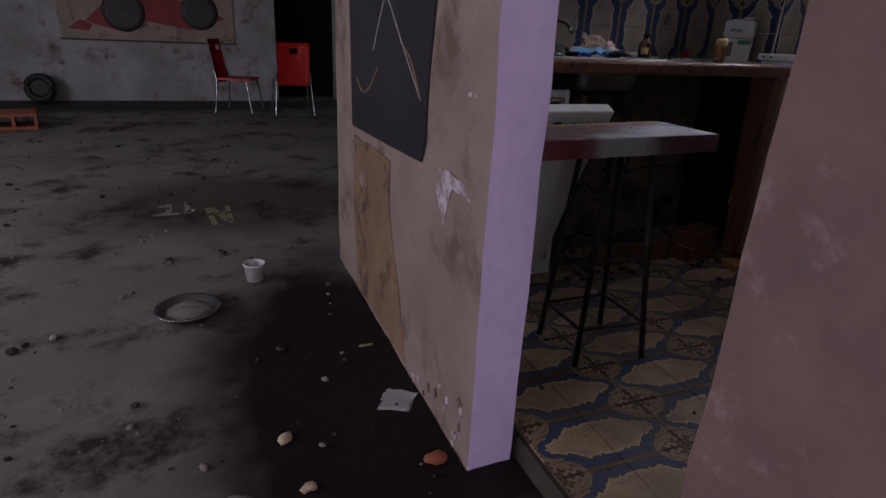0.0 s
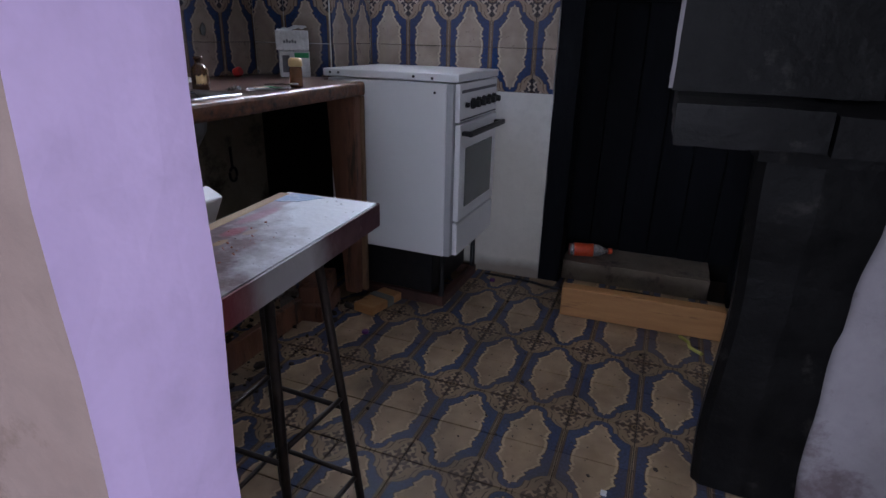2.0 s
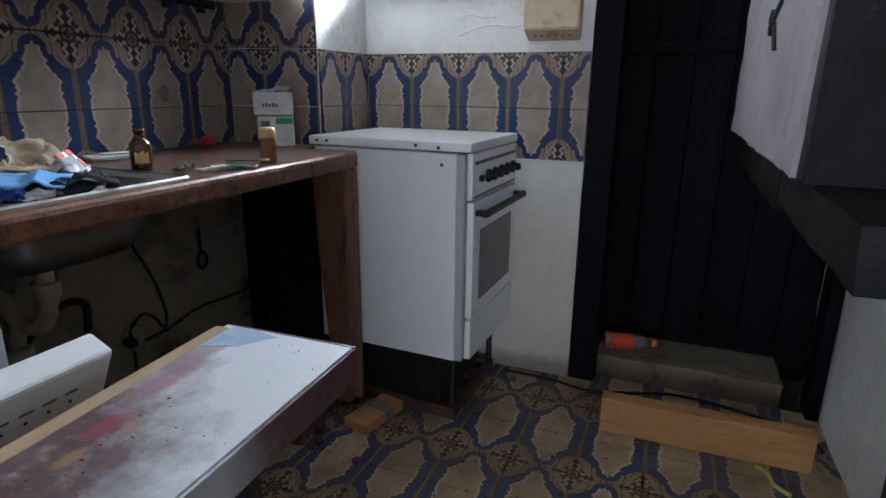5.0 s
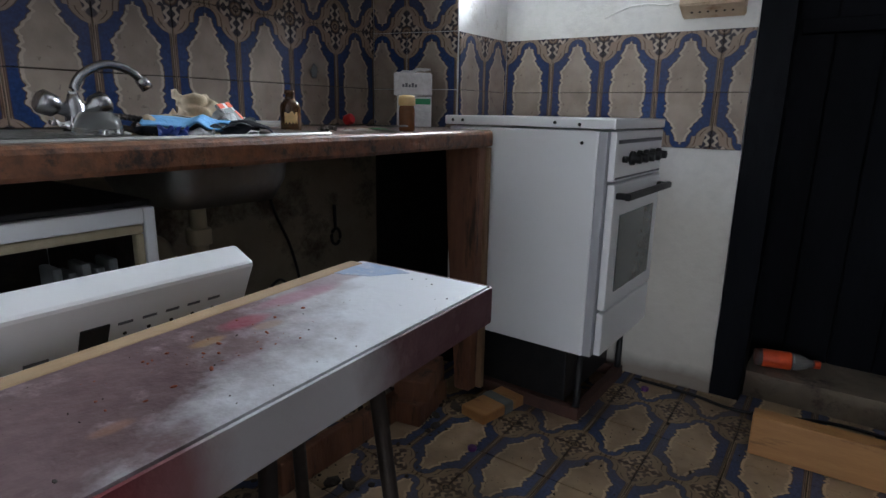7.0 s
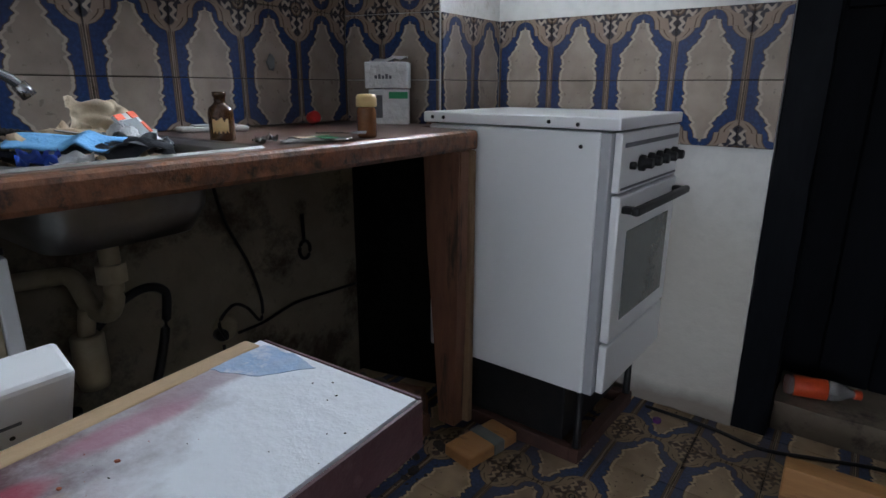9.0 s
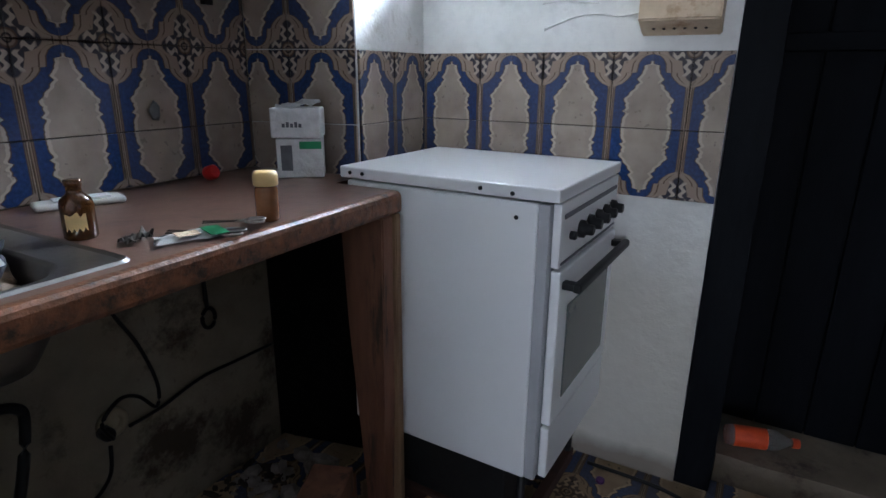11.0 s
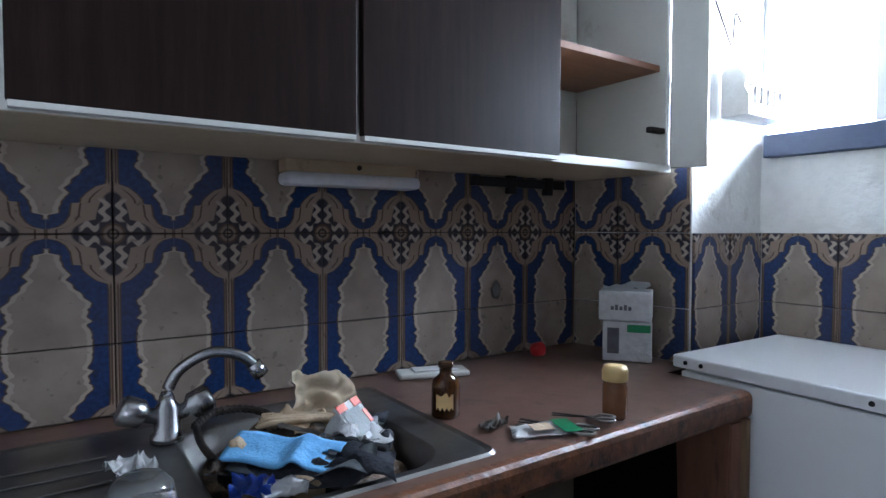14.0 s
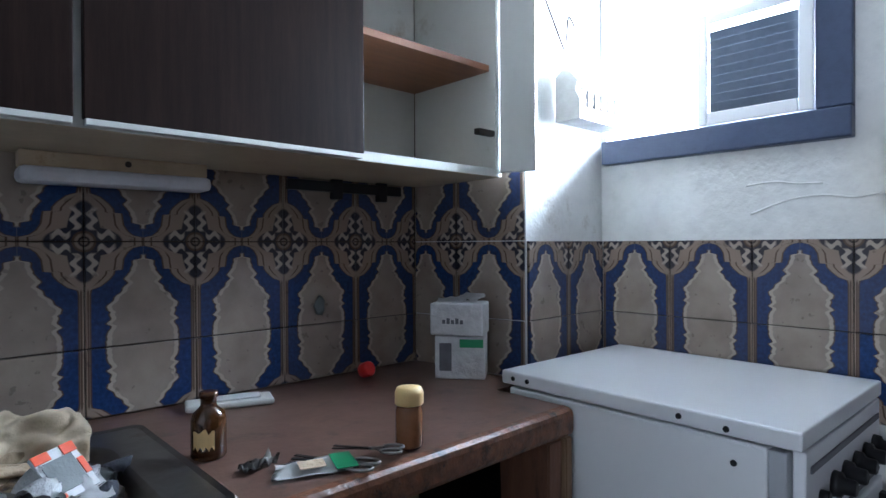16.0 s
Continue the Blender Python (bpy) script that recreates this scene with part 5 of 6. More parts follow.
for x in (CX0, -0.485, -0.009, 0.462, CX1 - 0.018):
    box(cab, "side_board", (x, 0.001, 0.0195), (x + 0.018, 0.305, 0.640), CABWHITE, 0.001)
box(cab, "shelf", (0.481, 0.02, 0.262), (CX1 - 0.019, 0.304, 0.278), SHELFWOOD, 0.001)
box(cab, "shelf", (CX0 + 0.019, 0.02, 0.285), (-0.486, 0.304, 0.301), SHELFWOOD, 0.001)
box(cab, "door", (-0.476, -0.021, 0.012), (-0.006, -0.004, 0.65), CABDARK, 0.0015)
box(cab, "door", (0.006, -0.021, 0.012), (0.474, -0.004, 0.65), CABDARK, 0.0015)
box(cab, "door_strip", (-0.474, -0.0212, 0.003), (-0.008, -0.004, 0.0118), CABWHITE, 0.0008)
box(cab, "door_strip", (0.008, -0.0212, 0.003), (0.472, -0.004, 0.0118), CABWHITE, 0.0008)
TO = pose(CX1 - 0.005, -0.006, 0, 0, 0, -66)
odoor2 = box(cab, "open_door", (0.0, -0.009, 0.012), (0.085, 0.009, 0.65), CABWHITE, 0.0015, TO)
box(odoor2, "door_edge", (0.0851, -0.009, 0.012), (0.0875, 0.009, 0.65), CABEDGE, 0.0005, TO)
for z in (0.10, 0.53):
    box(cab, "hinge", (CX1 - 0.075, 0.002, z), (CX1 - 0.0185, 0.02, z + 0.014), DARKMETAL, 0.002)
lamp = thing("under_cabinet_lamp", (3.768, 4.29, 1.40), "switched-off strip lamp on a pale wooden batten", "lamp", rz=-1)
box(lamp, "batten", (-0.155, -0.005, 0.022), (0.155, 0.04, 0.0495), OLDCREAM, 0.003)
box(lamp, "cover", (-0.158, -0.025, -0.006), (0.158, 0.04, 0.0215), TUBE, 0.010)
lathe(lamp, "screw", [(0.006, 0.0), (0.005, 0.003), (0.002, 0.0035)], DARKMETAL, turn=pose(0.01, -0.006, 0.037, 90), n=10)
magnet = thing("knife_strip", (4.30, 4.345, 1.43), "dark magnetic knife strip on the tiles", "knife rack")
box(magnet, "strip", (-0.17, -0.012, -0.012), (0.17, 0.004, 0.014), BLACKP, 0.003)
for x in (-0.05, 0.09):
    box(magnet, "bracket", (x, -0.014, -0.03), (x + 0.03, 0.003, 0.03), BLACKP, 0.003)
stain = thing("tile_stain", (4.215, 4.342, 1.137), "grey-brown scuff on a wall tile", "stain")
lump(stain, "scuff", 0.02, GREYTAPE, 5, (0.75, 0.06, 1.1), None, 2)

# ---- kitchen: window ----
win = thing("window_1", (5.0, 3.70, 1.50), "small window in a dark blue frame with a white louvred sash", "window", kind="structure")
box(win, "sill", (-0.055, WY0 - 0.07 - 3.70, 0.013), (0.06, WY1 + 0.018 - 3.70, WZ0 - 1.50), BLUEFRAME, 0.004)
box(win, "post", (-0.045, WY0 - 0.07 - 3.70, WZ0 - 1.498), (0.06, WY0 - 3.70, 0.618), BLUEFRAME, 0.004)
box(win, "transom", (-0.02, WY0 - 3.698, WZ1 - 1.50), (0.03, WY1 + 0.015 - 3.70, WZ1 - 1.485), CABWHITE, 0.002)
for nm, lo, hi in (("sash_stile", (-0.05, WY0 + 0.002, WZ0 + 0.003), (-0.02, WY0 + 0.032, WZ1 - 0.01)), ("sash_stile", (-0.05, 3.705, WZ0 + 0.003), (-0.02, 3.728, WZ1 - 0.01)), ("sash_rail", (-0.05, WY0 + 0.033, WZ0 + 0.003), (-0.02, 3.704, WZ0 + 0.034)), ("sash_rail", (-0.05, WY0 + 0.033, WZ1 - 0.035), (-0.02, 3.704, WZ1 - 0.01))):
    box(win, nm, (lo[0], lo[1] - 3.70, lo[2] - 1.50), (hi[0], hi[1] - 3.70, hi[2] - 1.50), ENAMEL, 0.003)
for k in range(9):
    z = WZ0 + 0.044 + k * 0.0225
    box(win, "slat", (-0.003, WY0 + 0.034 - 3.70, -0.0012), (0.023, 3.703 - 3.70, 0.0012), PANE, 0.0006, pose(-0.036, 0, z - 1.488, 0, 74, 0))
rack = thing("spice_rack", (4.80, 4.018, 1.61), "white wooden spice rack with little turned spindles", "rack")
box(rack, "shelf", (-0.035, -0.075, 0.0), (0.165, -0.002, 0.014), RACKSHADE, 0.002)
box(rack, "front_rail", (-0.035, -0.075, 0.0145), (0.165, -0.066, 0.034), RACKSHADE, 0.002)
side = [(-0.002, 0.0), (-0.078, 0.0), (-0.078, 0.05), (-0.066, 0.075), (-0.072, 0.10), (-0.045, 0.13), (-0.02, 0.135), (-0.002, 0.12)]
prism(rack, "side_board", side, 0, -0.058, -0.0355, RACKSHADE)
for k in range(5):
    lathe(rack, "spindle", [(0.004, 0.034), (0.006, 0.042), (0.004, 0.052), (0.006, 0.064), (0.004, 0.078)], RACKSHADE, at=(-0.01 + k * 0.034, -0.07, 0), n=10)
box(rack, "top_rail", (-0.035, -0.074, 0.0785), (0.165, -0.066, 0.084), RACKSHADE, 0.002)
egg = thing("wooden_pepper_pot", (4.79, 3.985, 1.625), "small pale wooden pot in the rack", "pot")
lathe(egg, "pot", [(0.014, 0.0), (0.02, 0.02), (0.018, 0.05), (0.02, 0.07), (0.012, 0.085)], PALEWOOD)
vent = thing("wall_box", (4.975, 3.235, 1.33), "yellowed wooden box hung on the white wall", "box")
side = [(0.0, 0.0), (-0.075, 0.035), (-0.075, 0.16), (0.0, 0.22)]
prism(vent, "case", side, 1, -0.095, 0.10, OLDCREAM, 0.004)
for k in range(6):
    lathe(vent, "hole", [(0.004, 0.0), (0.004, 0.002)], DARKMETAL, turn=pose(-0.04, -0.06 + k * 0.025, 0.0165, 0, 205, 0), n=8)
pipe = thing("wall_wire", (4.77, 4.012, 1.86), "thin dark wire looping on the white pier", "wire")
tube(pipe, "wire", arc([(-0.08, 0, 0.07), (-0.04, -0.006, 0.0), (0.0, -0.006, -0.05), (0.01, -0.006, -0.02), (0.02, -0.006, 0.04), (0.05, -0.006, 0.02)]), 0.003, DARKMETAL, 6)

# ---- hall ----
sheet = thing("black_sheet", (2.553, 3.78, 0.627), "torn black sheet with chalk scribbles on the partition", "poster")
prism(sheet, "sheet", ragged([(0.44, 0.02), (-0.405, 0.045), (-0.43, 0.10), (-0.475, 0.50), (-0.45, 1.25), (0.46, 1.25), (0.47, 0.5)], 0.006, 3), 0, -0.008, -0.003, POSTER)
for m, pts in ((CHALK, [(-0.36, 0.20), (-0.2, 0.33), (-0.05, 0.45), (0.02, 0.40), (0.10, 0.30)]), (TANCHALK, [(-0.36, 0.20), (-0.28, 0.29), (-0.2, 0.33)]), (TANCHALK, [(0.05, 0.25), (0.15, 0.18), (0.25, 0.16), (0.32, 0.20)]), (CHALK, [(0.0, 0.55), (0.05, 0.65), (0.02, 0.80), (0.12, 0.70), (0.18, 0.85)]), (CHALK, [(0.15, 0.5), (0.2, 0.62), (0.3, 0.6), (0.28, 0.75), (0.1, 0.8)]), (CHALK, [(-0.05, 0.5), (-0.03, 0.7), (-0.06, 0.9)])):
    tube(sheet, "chalk_line", arc([(-0.0082, y * 1.09, z * 1.09) for y, z in pts]), 0.003, m, 6)
patch = thing("ochre_patch", (2.553, 3.87, HZ), "ochre damp patch where plaster has come away", "stain")
prism(patch, "patch", ragged([(-0.40, 0.02), (-0.27, 0.33), (-0.18, 0.49), (-0.17, 0.70), (0.33, 0.69), (0.36, 0.44), (0.32, 0.17), (0.26, 0.03)], 0.012, 4), 0, -0.0045, 0.0, OCHRE)
splash = thing("white_paint_patch", (2.553, 3.16, 0.627), "chipped white paint patch on the mauve wall", "stain")
prism(splash, "patch", ragged([(0.10, 0.01), (0.06, 0.04), (0.08, 0.055), (0.02, 0.068), (-0.08, 0.055), (-0.14, 0.02), (-0.08, 0.030), (-0.01, 0.022), (0.01, -0.02), (0.03, -0.09), (0.07, -0.04)], 0.009, 6), 0, -0.0030, 0.0, CHIP)
prism(splash, "patch_bit", ragged([(-0.07, 0.27), (-0.10, 0.28), (-0.13, 0.272), (-0.10, 0.26)], 0.006, 5), 0, -0.0030, 0.0, CHIP)

chips = thing("paint_chips", (2.553, 2.95, HZ), "small scraped paint chips along the foot of the partition", "stain")
rnd = random.Random(12)
for k in range(14):
    y, z, r = 0.03 + rnd.random() * 0.45, 0.02 + rnd.random() ** 2 * 0.16, rnd.uniform(0.006, 0.015)
    prism(chips, "chip", ragged([(y - r, z), (y, z - r * 1.6), (y + r, z), (y, z + r * 1.4)], r * 0.5, 3), 0, -0.0045, 0.0, CHIP if k % 3 else REDWALL)
bowl = thing("shallow_bowl", (1.844, 4.108, -0.085), "dented metal bowl with dried crust on the concrete", "bowl")
lathe(bowl, "bowl", [(0.07, 0.0), (0.10, 0.012), (0.118, 0.034), (0.126, 0.036), (0.126, 0.039), (0.114, 0.038), (0.095, 0.017)], CHROME, n=36)
lump(bowl, "crust", 0.092, RUBBLE, 6, (1, 1, 0.16), pose(0, 0, 0.016), 3, 0.2, 3)
cup = thing("plastic_tub", (2.122, 4.395, -0.085), "white plastic tub standing on the concrete", "tub")
lathe(cup, "tub", [(0.037, 0.0), (0.045, 0.075), (0.049, 0.076), (0.049, 0.084), (0.044, 0.084), (0.035, 0.004)], CARDW, n=28)
card = thing("paper_card", (2.466, 3.307, -0.084), "square white card on the concrete", "card", rz=-30)
crumple(card, "card", 0.115, 0.115, 0.004, PAPER, 3, 6, 0.0015, None, 1.5)


def red_chair(at, rz, label):
    c = thing("chair", at, label, "chair", rz=rz, group="red chairs in the hall")
    prism(c, "seat", [(-0.20, -0.20), (0.20, -0.20), (0.21, 0.0), (0.20, 0.20), (-0.20, 0.20), (-0.21, 0.0)], 2, 0.43, 0.455, RED, 0.008)
    bm = bmesh.new()
    n = 8
    g = [[bm.verts.new((-0.19 + 0.38 * i / n, 0.20 + 0.08 * j / n - 0.03 * math.cos((i / n - 0.5) * 3), 0.40 + 0.50 * j / n)) for j in range(n + 1)] for i in range(n + 1)]
    for i in range(n):
        for j in range(n):
            if not (j == 6 and 3 <= i <= 4):
                bm.faces.new((g[i][j], g[i + 1][j], g[i + 1][j + 1], g[i][j + 1]))
    bmesh.ops.solidify(bm, geom=list(bm.faces), thickness=0.012)
    obj("backrest", bm, RED, c, True)
    for s in (-1, 1):
        tube(c, "leg", arc([(s * 0.24, -0.22, 0.0), (s * 0.21, -0.16, 0.40), (s * 0.19, -0.1, 0.43)]), 0.012, CHROME, 8)
        tube(c, "leg", arc([(s * 0.24, 0.24, 0.0), (s * 0.21, 0.20, 0.40), (s * 0.20, 0.23, 0.55)]), 0.012, CHROME, 8)
    return c


red_chair((3.008, 9.482, -0.085), 180, "red plastic chair with chrome legs on concrete")
copy_thing(bpy.data.objects["chair"], pose(2.391, 9.699, HZ, 0, 0, 68))
pic = thing("wall_print", (1.351, 11.098, 0.72), "large faded print of a red motorcycle on the brick wall", "poster")
box(pic, "print", (-1.05, -0.02, 0.0), (1.10, 0.0, 1.25), PRINTCREAM, 0.003)
lathe(pic, "wheel_shape", [(0.26, 0.0), (0.26, 0.004), (0.17, 0.005), (0.16, 0.002)], PRINTDARK, turn=pose(-0.28, -0.021, 0.36, 90), n=28)
lathe(pic, "wheel_shape", [(0.24, 0.0), (0.24, 0.004), (0.15, 0.005), (0.14, 0.002)], PRINTDARK, turn=pose(0.66, -0.021, 0.40, 90), n=28)
prism(pic, "red_shape", [(-0.75, 0.22), (-0.4, 0.12), (0.0, 0.25), (0.5, 0.16), (0.98, 0.32), (0.7, 0.5), (0.3, 0.55), (0.1, 0.75), (-0.2, 0.7), (-0.45, 0.5)], 1, -0.0215, -0.0202, PRINTRED)
prism(pic, "red_shape", [(-0.95, 0.12), (-0.72, 0.10), (-0.66, 0.18), (-0.8, 0.24)], 1, -0.0215, -0.0202, PRINTRED)
box(pic, "frame_edge", (-1.06, -0.024, -0.02), (1.11, -0.001, -0.001), PRINTDARK, 0.002)
tyre = thing("small_tyre", (-0.002, 10.89, -0.085), "small black wheel leaning against the brick wall", "wheel")
tube(tyre, "tyre", [(0.14 * math.cos(a), 0.03 * math.sin(a), 0.185 + 0.14 * math.sin(a)) for a in [k * 2 * math.pi / 24 for k in range(25)]], 0.045, RUBBER, 10)
lathe(tyre, "hub", [(0.10, -0.015), (0.10, 0.015)], RUBBER, turn=pose(0, 0, 0.185, 78), n=20)
crate = thing("terracotta_brick", (0.161, 8.887, -0.085), "hollow terracotta block on the concrete", "brick", rz=12)
bm = bmesh.new()
for lo, hi in (((-0.2, -0.2, 0), (0.2, 0.2, 0.03)), ((-0.2, -0.2, 0.13), (0.2, 0.2, 0.16)), ((-0.2, -0.2, 0.03), (-0.17, 0.2, 0.13)), ((0.17, -0.2, 0.03), (0.2, 0.2, 0.13)), ((-0.015, -0.2, 0.03), (0.015, 0.2, 0.13))):
    bm_box(bm, lo, hi, 0.004)
obj("block", bm, TERRACOTTA, crate)
mark = thing("floor_paint_mark", (1.73, 5.499, -0.0845), "faded yellow and white paint scrawl on the concrete", "paint mark")
for m, pts in ((YELLOW, [(0.20, 0.10), (0.24, -0.25)]), (YELLOW, [(0.32, 0.12), (0.33, -0.22)]), (YELLOW, [(0.20, -0.05), (0.34, -0.02)]), (YELLOW, [(0.22, 0.1), (0.32, -0.2)]), (CHALK, [(-0.08, 0.18), (-0.02, 0.22), (-0.02, 0.05), (-0.1, 0.0), (0.04, 0.02)]), (CHALK, [(0.08, 0.24), (0.09, 0.02), (0.12, 0.1)])):
    bm = bmesh.new()
    for (x0, y0), (x1, y1) in zip(pts, pts[1:]):
        d = Vector((x1 - x0, y1 - y0, 0)).normalized().cross(Vector((0, 0, 1))) * 0.016
        bm_pts = [Vector((x0, y0, 0)) + d, Vector((x0, y0, 0)) - d, Vector((x1, y1, 0)) - d, Vector((x1, y1, 0)) + d]
        lo_v = [bm.verts.new(p) for p in bm_pts]
        hi_v = [bm.verts.new(p + Vector((0, 0, 0.0015))) for p in bm_pts]
        bm.faces.new(hi_v)
        for k in range(4):
            bm.faces.new((lo_v[k], lo_v[(k + 1) % 4], hi_v[(k + 1) % 4], hi_v[k]))
    obj("stroke", bm, m, mark)
brickbit = thing("brick_fragment", (2.488, 3.009, -0.073), "orange-red brick fragment by the partition", "brick")
lump(brickbit, "fragment", 0.028, TERRACOTTA, 8, (1.3, 0.8, 0.5), None, 2)
stick = thing("yellow_stub", (2.456, 3.659, -0.081), "small yellow stub by the wall", "litter")
box(stick, "stub", (-0.025, -0.004, 0), (0.025, 0.004, 0.008), YELLOW, 0.002)
for k, (x, y, r) in enumerate(((1.97, 2.93, 0.028), (2.1, 3.12, 0.022), (1.90, 3.08, 0.014), (1.77, 3.0, 0.012), (2.13, 2.93, 0.018), (1.72, 3.3, 0.012))):
    b = thing("plaster_lump", (1.988 + (x - 1.988) * 1.0825, 1.841 + (y - 1.841) * 1.0825, HZ + r * 0.35), "pale lump of fallen plaster on the concrete", "rubble", group="plaster lumps")
    lump(b, "lump", r, (RUBBLE, RAG, RUBBLE)[k % 3], 30 + k, (1.2, 0.8, 0.55), pose(0, 0, 0, 0, 0, k * 50), 2, 0.6)


def litter(name, label, m, count, area_fn, size, seed, floor_z=0.0):
    rnd = random.Random(seed)
    bm = bmesh.new()
    for _ in range(count):
        x, y = area_fn(rnd)
        s = size * (0.4 + rnd.random() ** 3 * 2.2)
        bmm = pose(x, y, floor_z + s * 0.3, rnd.uniform(-25, 25), rnd.uniform(-25, 25), rnd.uniform(0, 360)) @ Matrix.Diagonal((s * rnd.uniform(0.6, 1.5), s * rnd.uniform(0.5, 1), s * 0.5, 1))
        bmesh.ops.create_icosphere(bm, subdivisions=1, radius=1.0, matrix=bmm)
    return tagged(obj(name, bm, m), label, "rubble", kind="stuff")


litter("rubble_crumbs", "pale crumbs and chips scattered on concrete", RUBBLE, 420, lambda r: (r.uniform(-0.6, 2.45), 2.4 + 7 * r.random() ** 1.8), 0.007, 1, HZ)
litter("dark_rubble", "dark crumbs and leaves scattered on concrete", DARKBIT, 520, lambda r: (r.uniform(-0.6, 2.48), 2.4 + 7 * r.random() ** 1.6), 0.010, 2, HZ)
litter("kitchen_dirt", "dark crumbs scattered on kitchen tiles", DARKBIT, 260, lambda r: (r.uniform(2.8, 4.9), r.uniform(2.3, 3.9)), 0.004, 3)
litter("dirt_under_counter", "dirt and leaves below the worktop", DARKBIT, 500, lambda r: (r.uniform(3.4, 4.4), 4.33 - 0.6 * r.random() ** 1.5), 0.009, 4)
litter("hearth_rubble", "ash and rubble behind the counter post", RUBBLE, 60, lambda r: (r.uniform(4.2, 4.5), r.uniform(4.0, 4.3)), 0.02, 5)
litter("bench_specks", "dark specks and flakes stuck on the plank top", DARKBIT, 70, lambda r: (r.uniform(2.85, 3.47), r.uniform(3.20, 3.40)), 0.0008, 6, 0.7630)
litter("bench_flakes", "rusty red flakes stuck on the plank top", TERRACOTTA, 60, lambda r: (r.gauss(3.12, 0.08), r.uniform(3.28, 3.39)), 0.0013, 8, 0.7628)
crack = thing("plaster_crack", (4.976, 3.48, 1.38), "raised hairline cracks in the white plaster", "crack")
tube(crack, "ridge", arc([(0, 0.14, 0.045), (0, 0.08, 0.05), (0, 0.03, 0.042), (0, -0.02, 0.04)]), 0.0025, PLASTER, 6)
tube(crack, "ridge", arc([(0, 0.13, -0.025), (0, 0.05, 0.005), (0, -0.02, 0.012), (0, -0.08, 0.004), (0, -0.14, 0.01), (0, -0.2, -0.005)]), 0.003, PLASTER, 6)
for k, (x, y) in enumerate(((4.14, 3.62), (4.86, 3.30))):
    b = thing("purple_lid", (x, y, 0.0), "small purple bottle lid on the tiles", "lid", group="purple lids")
    lathe(b, "shell", [(0.013, 0.0), (0.014, 0.003), (0.014, 0.011), (0.011, 0.013)], PURPLE, n=14)
speck = thing("white_chip", (3.62, 2.62, 0.0), "small white chip on the tiles", "litter")
box(speck, "chip", (-0.008, -0.008, 0), (0.008, 0.008, 0.006), PAPER, 0.001)

# ---- tiles ----
structure(box(None, "trim_grout_sink", (2.72, 4.3565, 0.957), (4.538, 4.3595, 1.70), GROUT, 0), "dark tile joints")
structure(box(None, "trim_grout_window", (4.9735, 3.101, 0.90), (4.9765, 4.013, 1.293), GROUT, 0), "dark tile joints")
structure(box(None, "trim_grout_pier", (4.625, 4.0175, 0.94), (4.972, 4.0205, 1.293), GROUT, 0), "dark tile joints")

tile_mesh = {}


def tile_data(x0, x1, y0, y1, m):
    key = (round(x0, 3), round(x1, 3), round(y0, 3), round(y1, 3), m.name)
    if key not in tile_mesh:
        bm = bmesh.new()
        g = 0.0012
        z, c = 0.006, 0.0014
        lo = [bm.verts.new(p) for p in ((x0 + g, y0 + g, 0), (x1 - g, y0 + g, 0), (x1 - g, y1 - g, 0), (x0 + g, y1 - g, 0))]
        mi = [bm.verts.new((v.co.x, v.co.y, z - c)) for v in lo]
        hi = [bm.verts.new((x, y, z)) for x, y in ((x0 + g + c, y0 + g + c), (x1 - g - c, y0 + g + c), (x1 - g - c, y1 - g - c), (x0 + g + c, y1 - g - c))]
        for a, b in ((lo, mi), (mi, hi)):
            for k in range(4):
                bm.faces.new((a[k], a[(k + 1) % 4], b[(k + 1) % 4], b[k]))
        bm.faces.new(hi)
        me = bpy.data.meshes.new("tile")
        bm.to_mesh(me)
        bm.free()
        me.materials.append(m)
        tile_mesh[key] = me
    return tile_mesh[key]


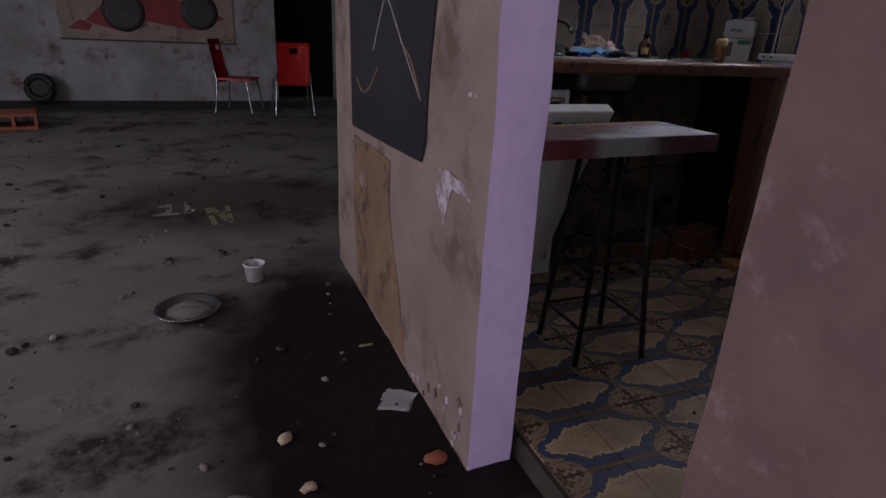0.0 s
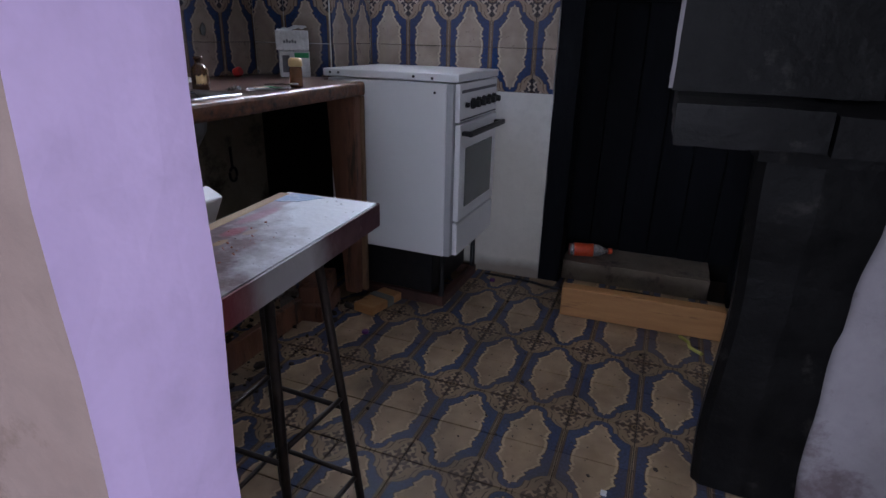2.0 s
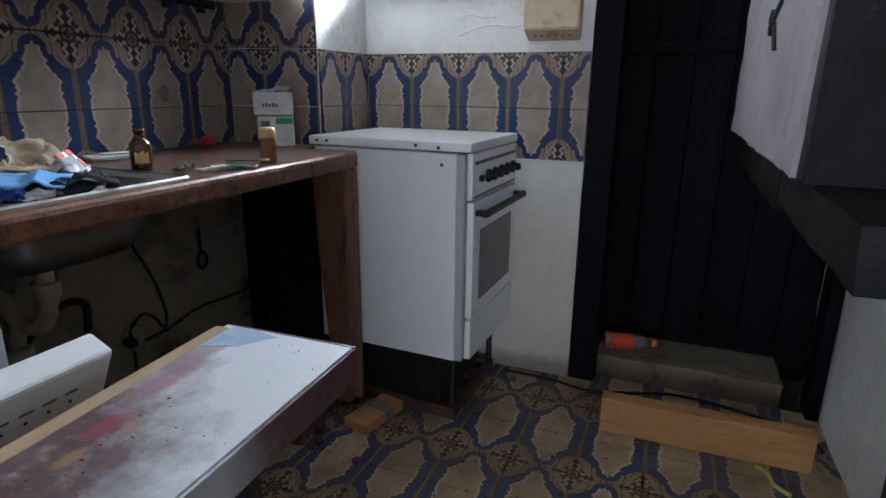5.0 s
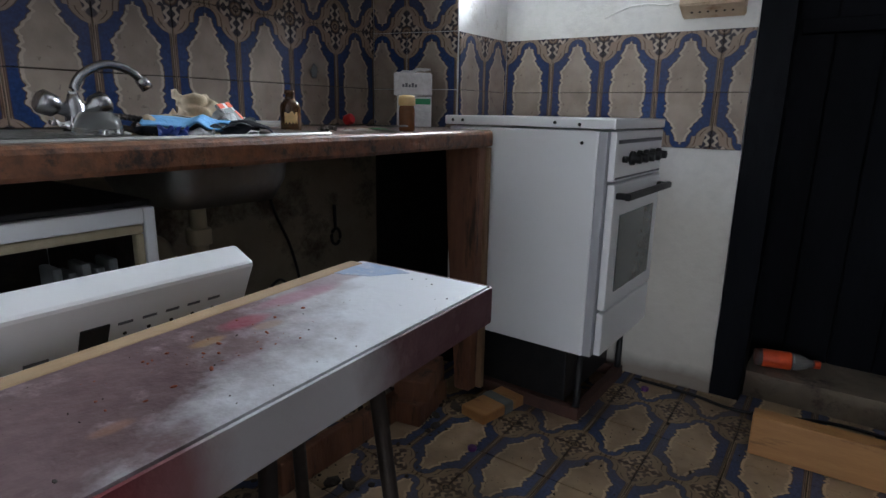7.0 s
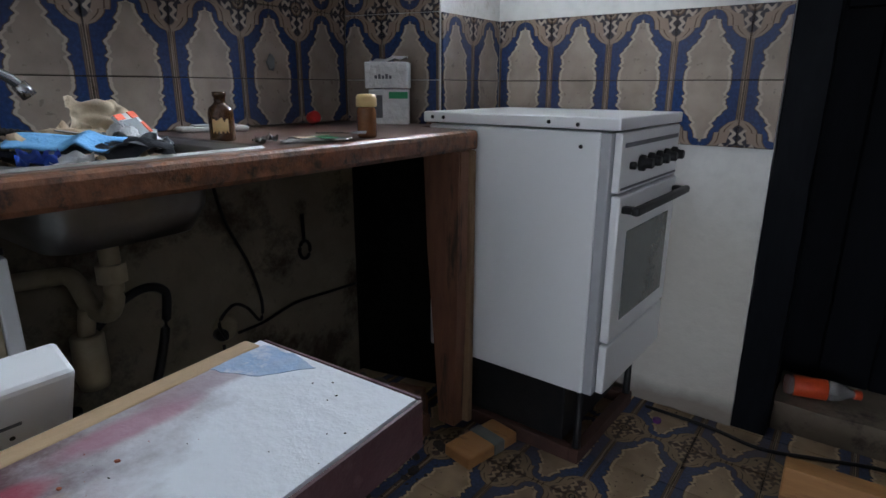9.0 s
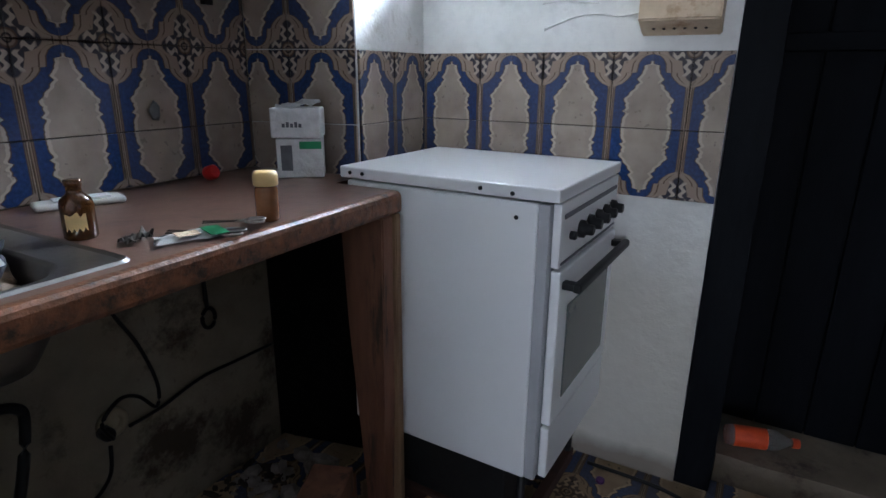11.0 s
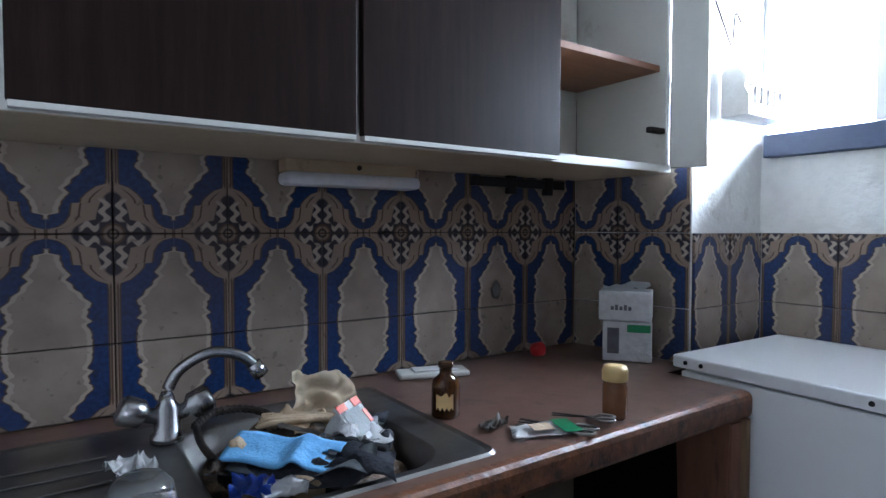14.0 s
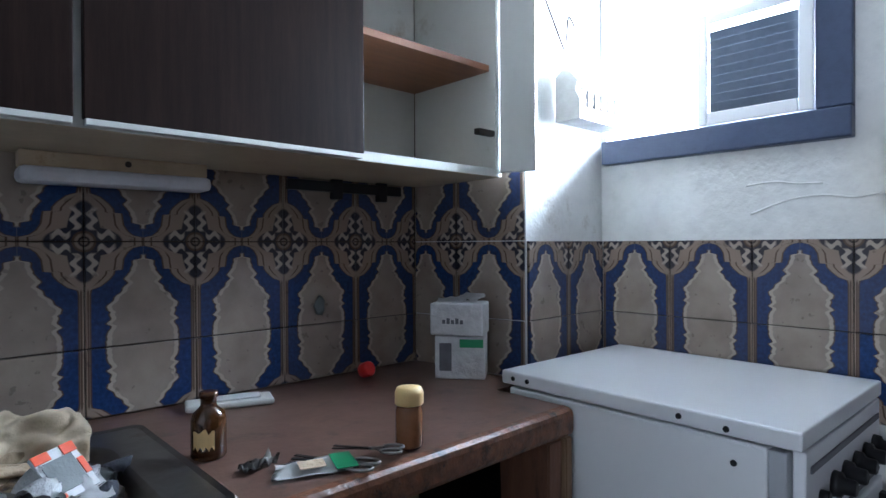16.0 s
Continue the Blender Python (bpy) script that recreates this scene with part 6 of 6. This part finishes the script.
def lay(parent, origin, ud, vd, u_joint, u_lo, u_hi, v_mid, v_lo, v_hi, m, pitch=PITCH, jitter=0.0006):
    """Tiles on the plane at origin with axes ud, vd: joints at u_joint + k pitch; medallion rows at v_mid + 2k pitch."""
    ud, vd, origin = Vector(ud).normalized(), Vector(vd).normalized(), Vector(origin)
    nd = ud.cross(vd)
    rnd = random.Random(5)
    sc = pitch / PITCH
    for i in range(math.floor((u_lo - u_joint) / pitch), math.ceil((u_hi - u_joint) / pitch)):
        for j in range(math.floor((v_lo - v_mid) / pitch), math.ceil((v_hi - v_mid) / pitch)):
            a0, a1 = max(u_joint + i * pitch, u_lo), min(u_joint + (i + 1) * pitch, u_hi)
            b0, b1 = max(v_mid + j * pitch, v_lo), min(v_mid + (j + 1) * pitch, v_hi)
            if a1 - a0 < 0.012 or b1 - b0 < 0.012:
                continue
            cu = u_joint + (i + 0.5) * pitch
            up = j % 2 == 0
            cv = v_mid + (j if up else j + 1) * pitch
            if up:
                x0, x1, y0, y1 = a0 - cu, a1 - cu, b0 - cv, b1 - cv
                ax, ay = ud, vd
            else:
                x0, x1, y0, y1 = cu - a1, cu - a0, cv - b1, cv - b0
                ax, ay = -ud, -vd
            me = tile_data(x0 / sc, x1 / sc, y0 / sc, y1 / sc, m)
            o = new("tile", me)
            loc = origin + ud * cu + vd * cv + nd * rnd.uniform(-jitter, jitter)
            mm = Matrix((ax, ay, nd)).transposed().to_4x4()
            mm.translation = loc
            tilt = pose(0, 0, 0, rnd.uniform(-0.25, 0.25), rnd.uniform(-0.25, 0.25), 0)
            o.parent = parent
            o.matrix_basis = mm @ tilt @ Matrix.Diagonal((sc, sc, 1, 1))


lay(wall_sink, (0, 4.356, 0), (1, 0, 0), (0, 0, 1), 3.922, 2.75, 4.537, 1.294, 0.957, 1.70, WALL_TILE)
pu = Vector((4.621 - 4.543, 4.021 - 4.36, 0))
lay(wall_pier, (4.541, 4.3595, 0), pu, (0, 0, 1), 0.347, 0.004, pu.length - 0.001, 1.294, 0.946, 1.70, WALL_TILE)
lay(wall_pier, (0, 4.017, 0), (1, 0, 0), (0, 0, 1), 4.793, 4.622, 4.969, 1.294, 0.70, 1.294, WALL_TILE)
lay(wall_window, (4.973, 0, 0), (0, -1, 0), (0, 0, 1), -3.198, -4.012, -3.10, 1.294, 0.90, 1.294, WALL_TILE)
lay(floor_kitchen, (0, 0, -0.006), (0, 1, 0), (-1, 0, 0), 2.556, 1.9, 4.35, -4.356, -5.05, -2.705, FLOOR_TILE, 0.2055)
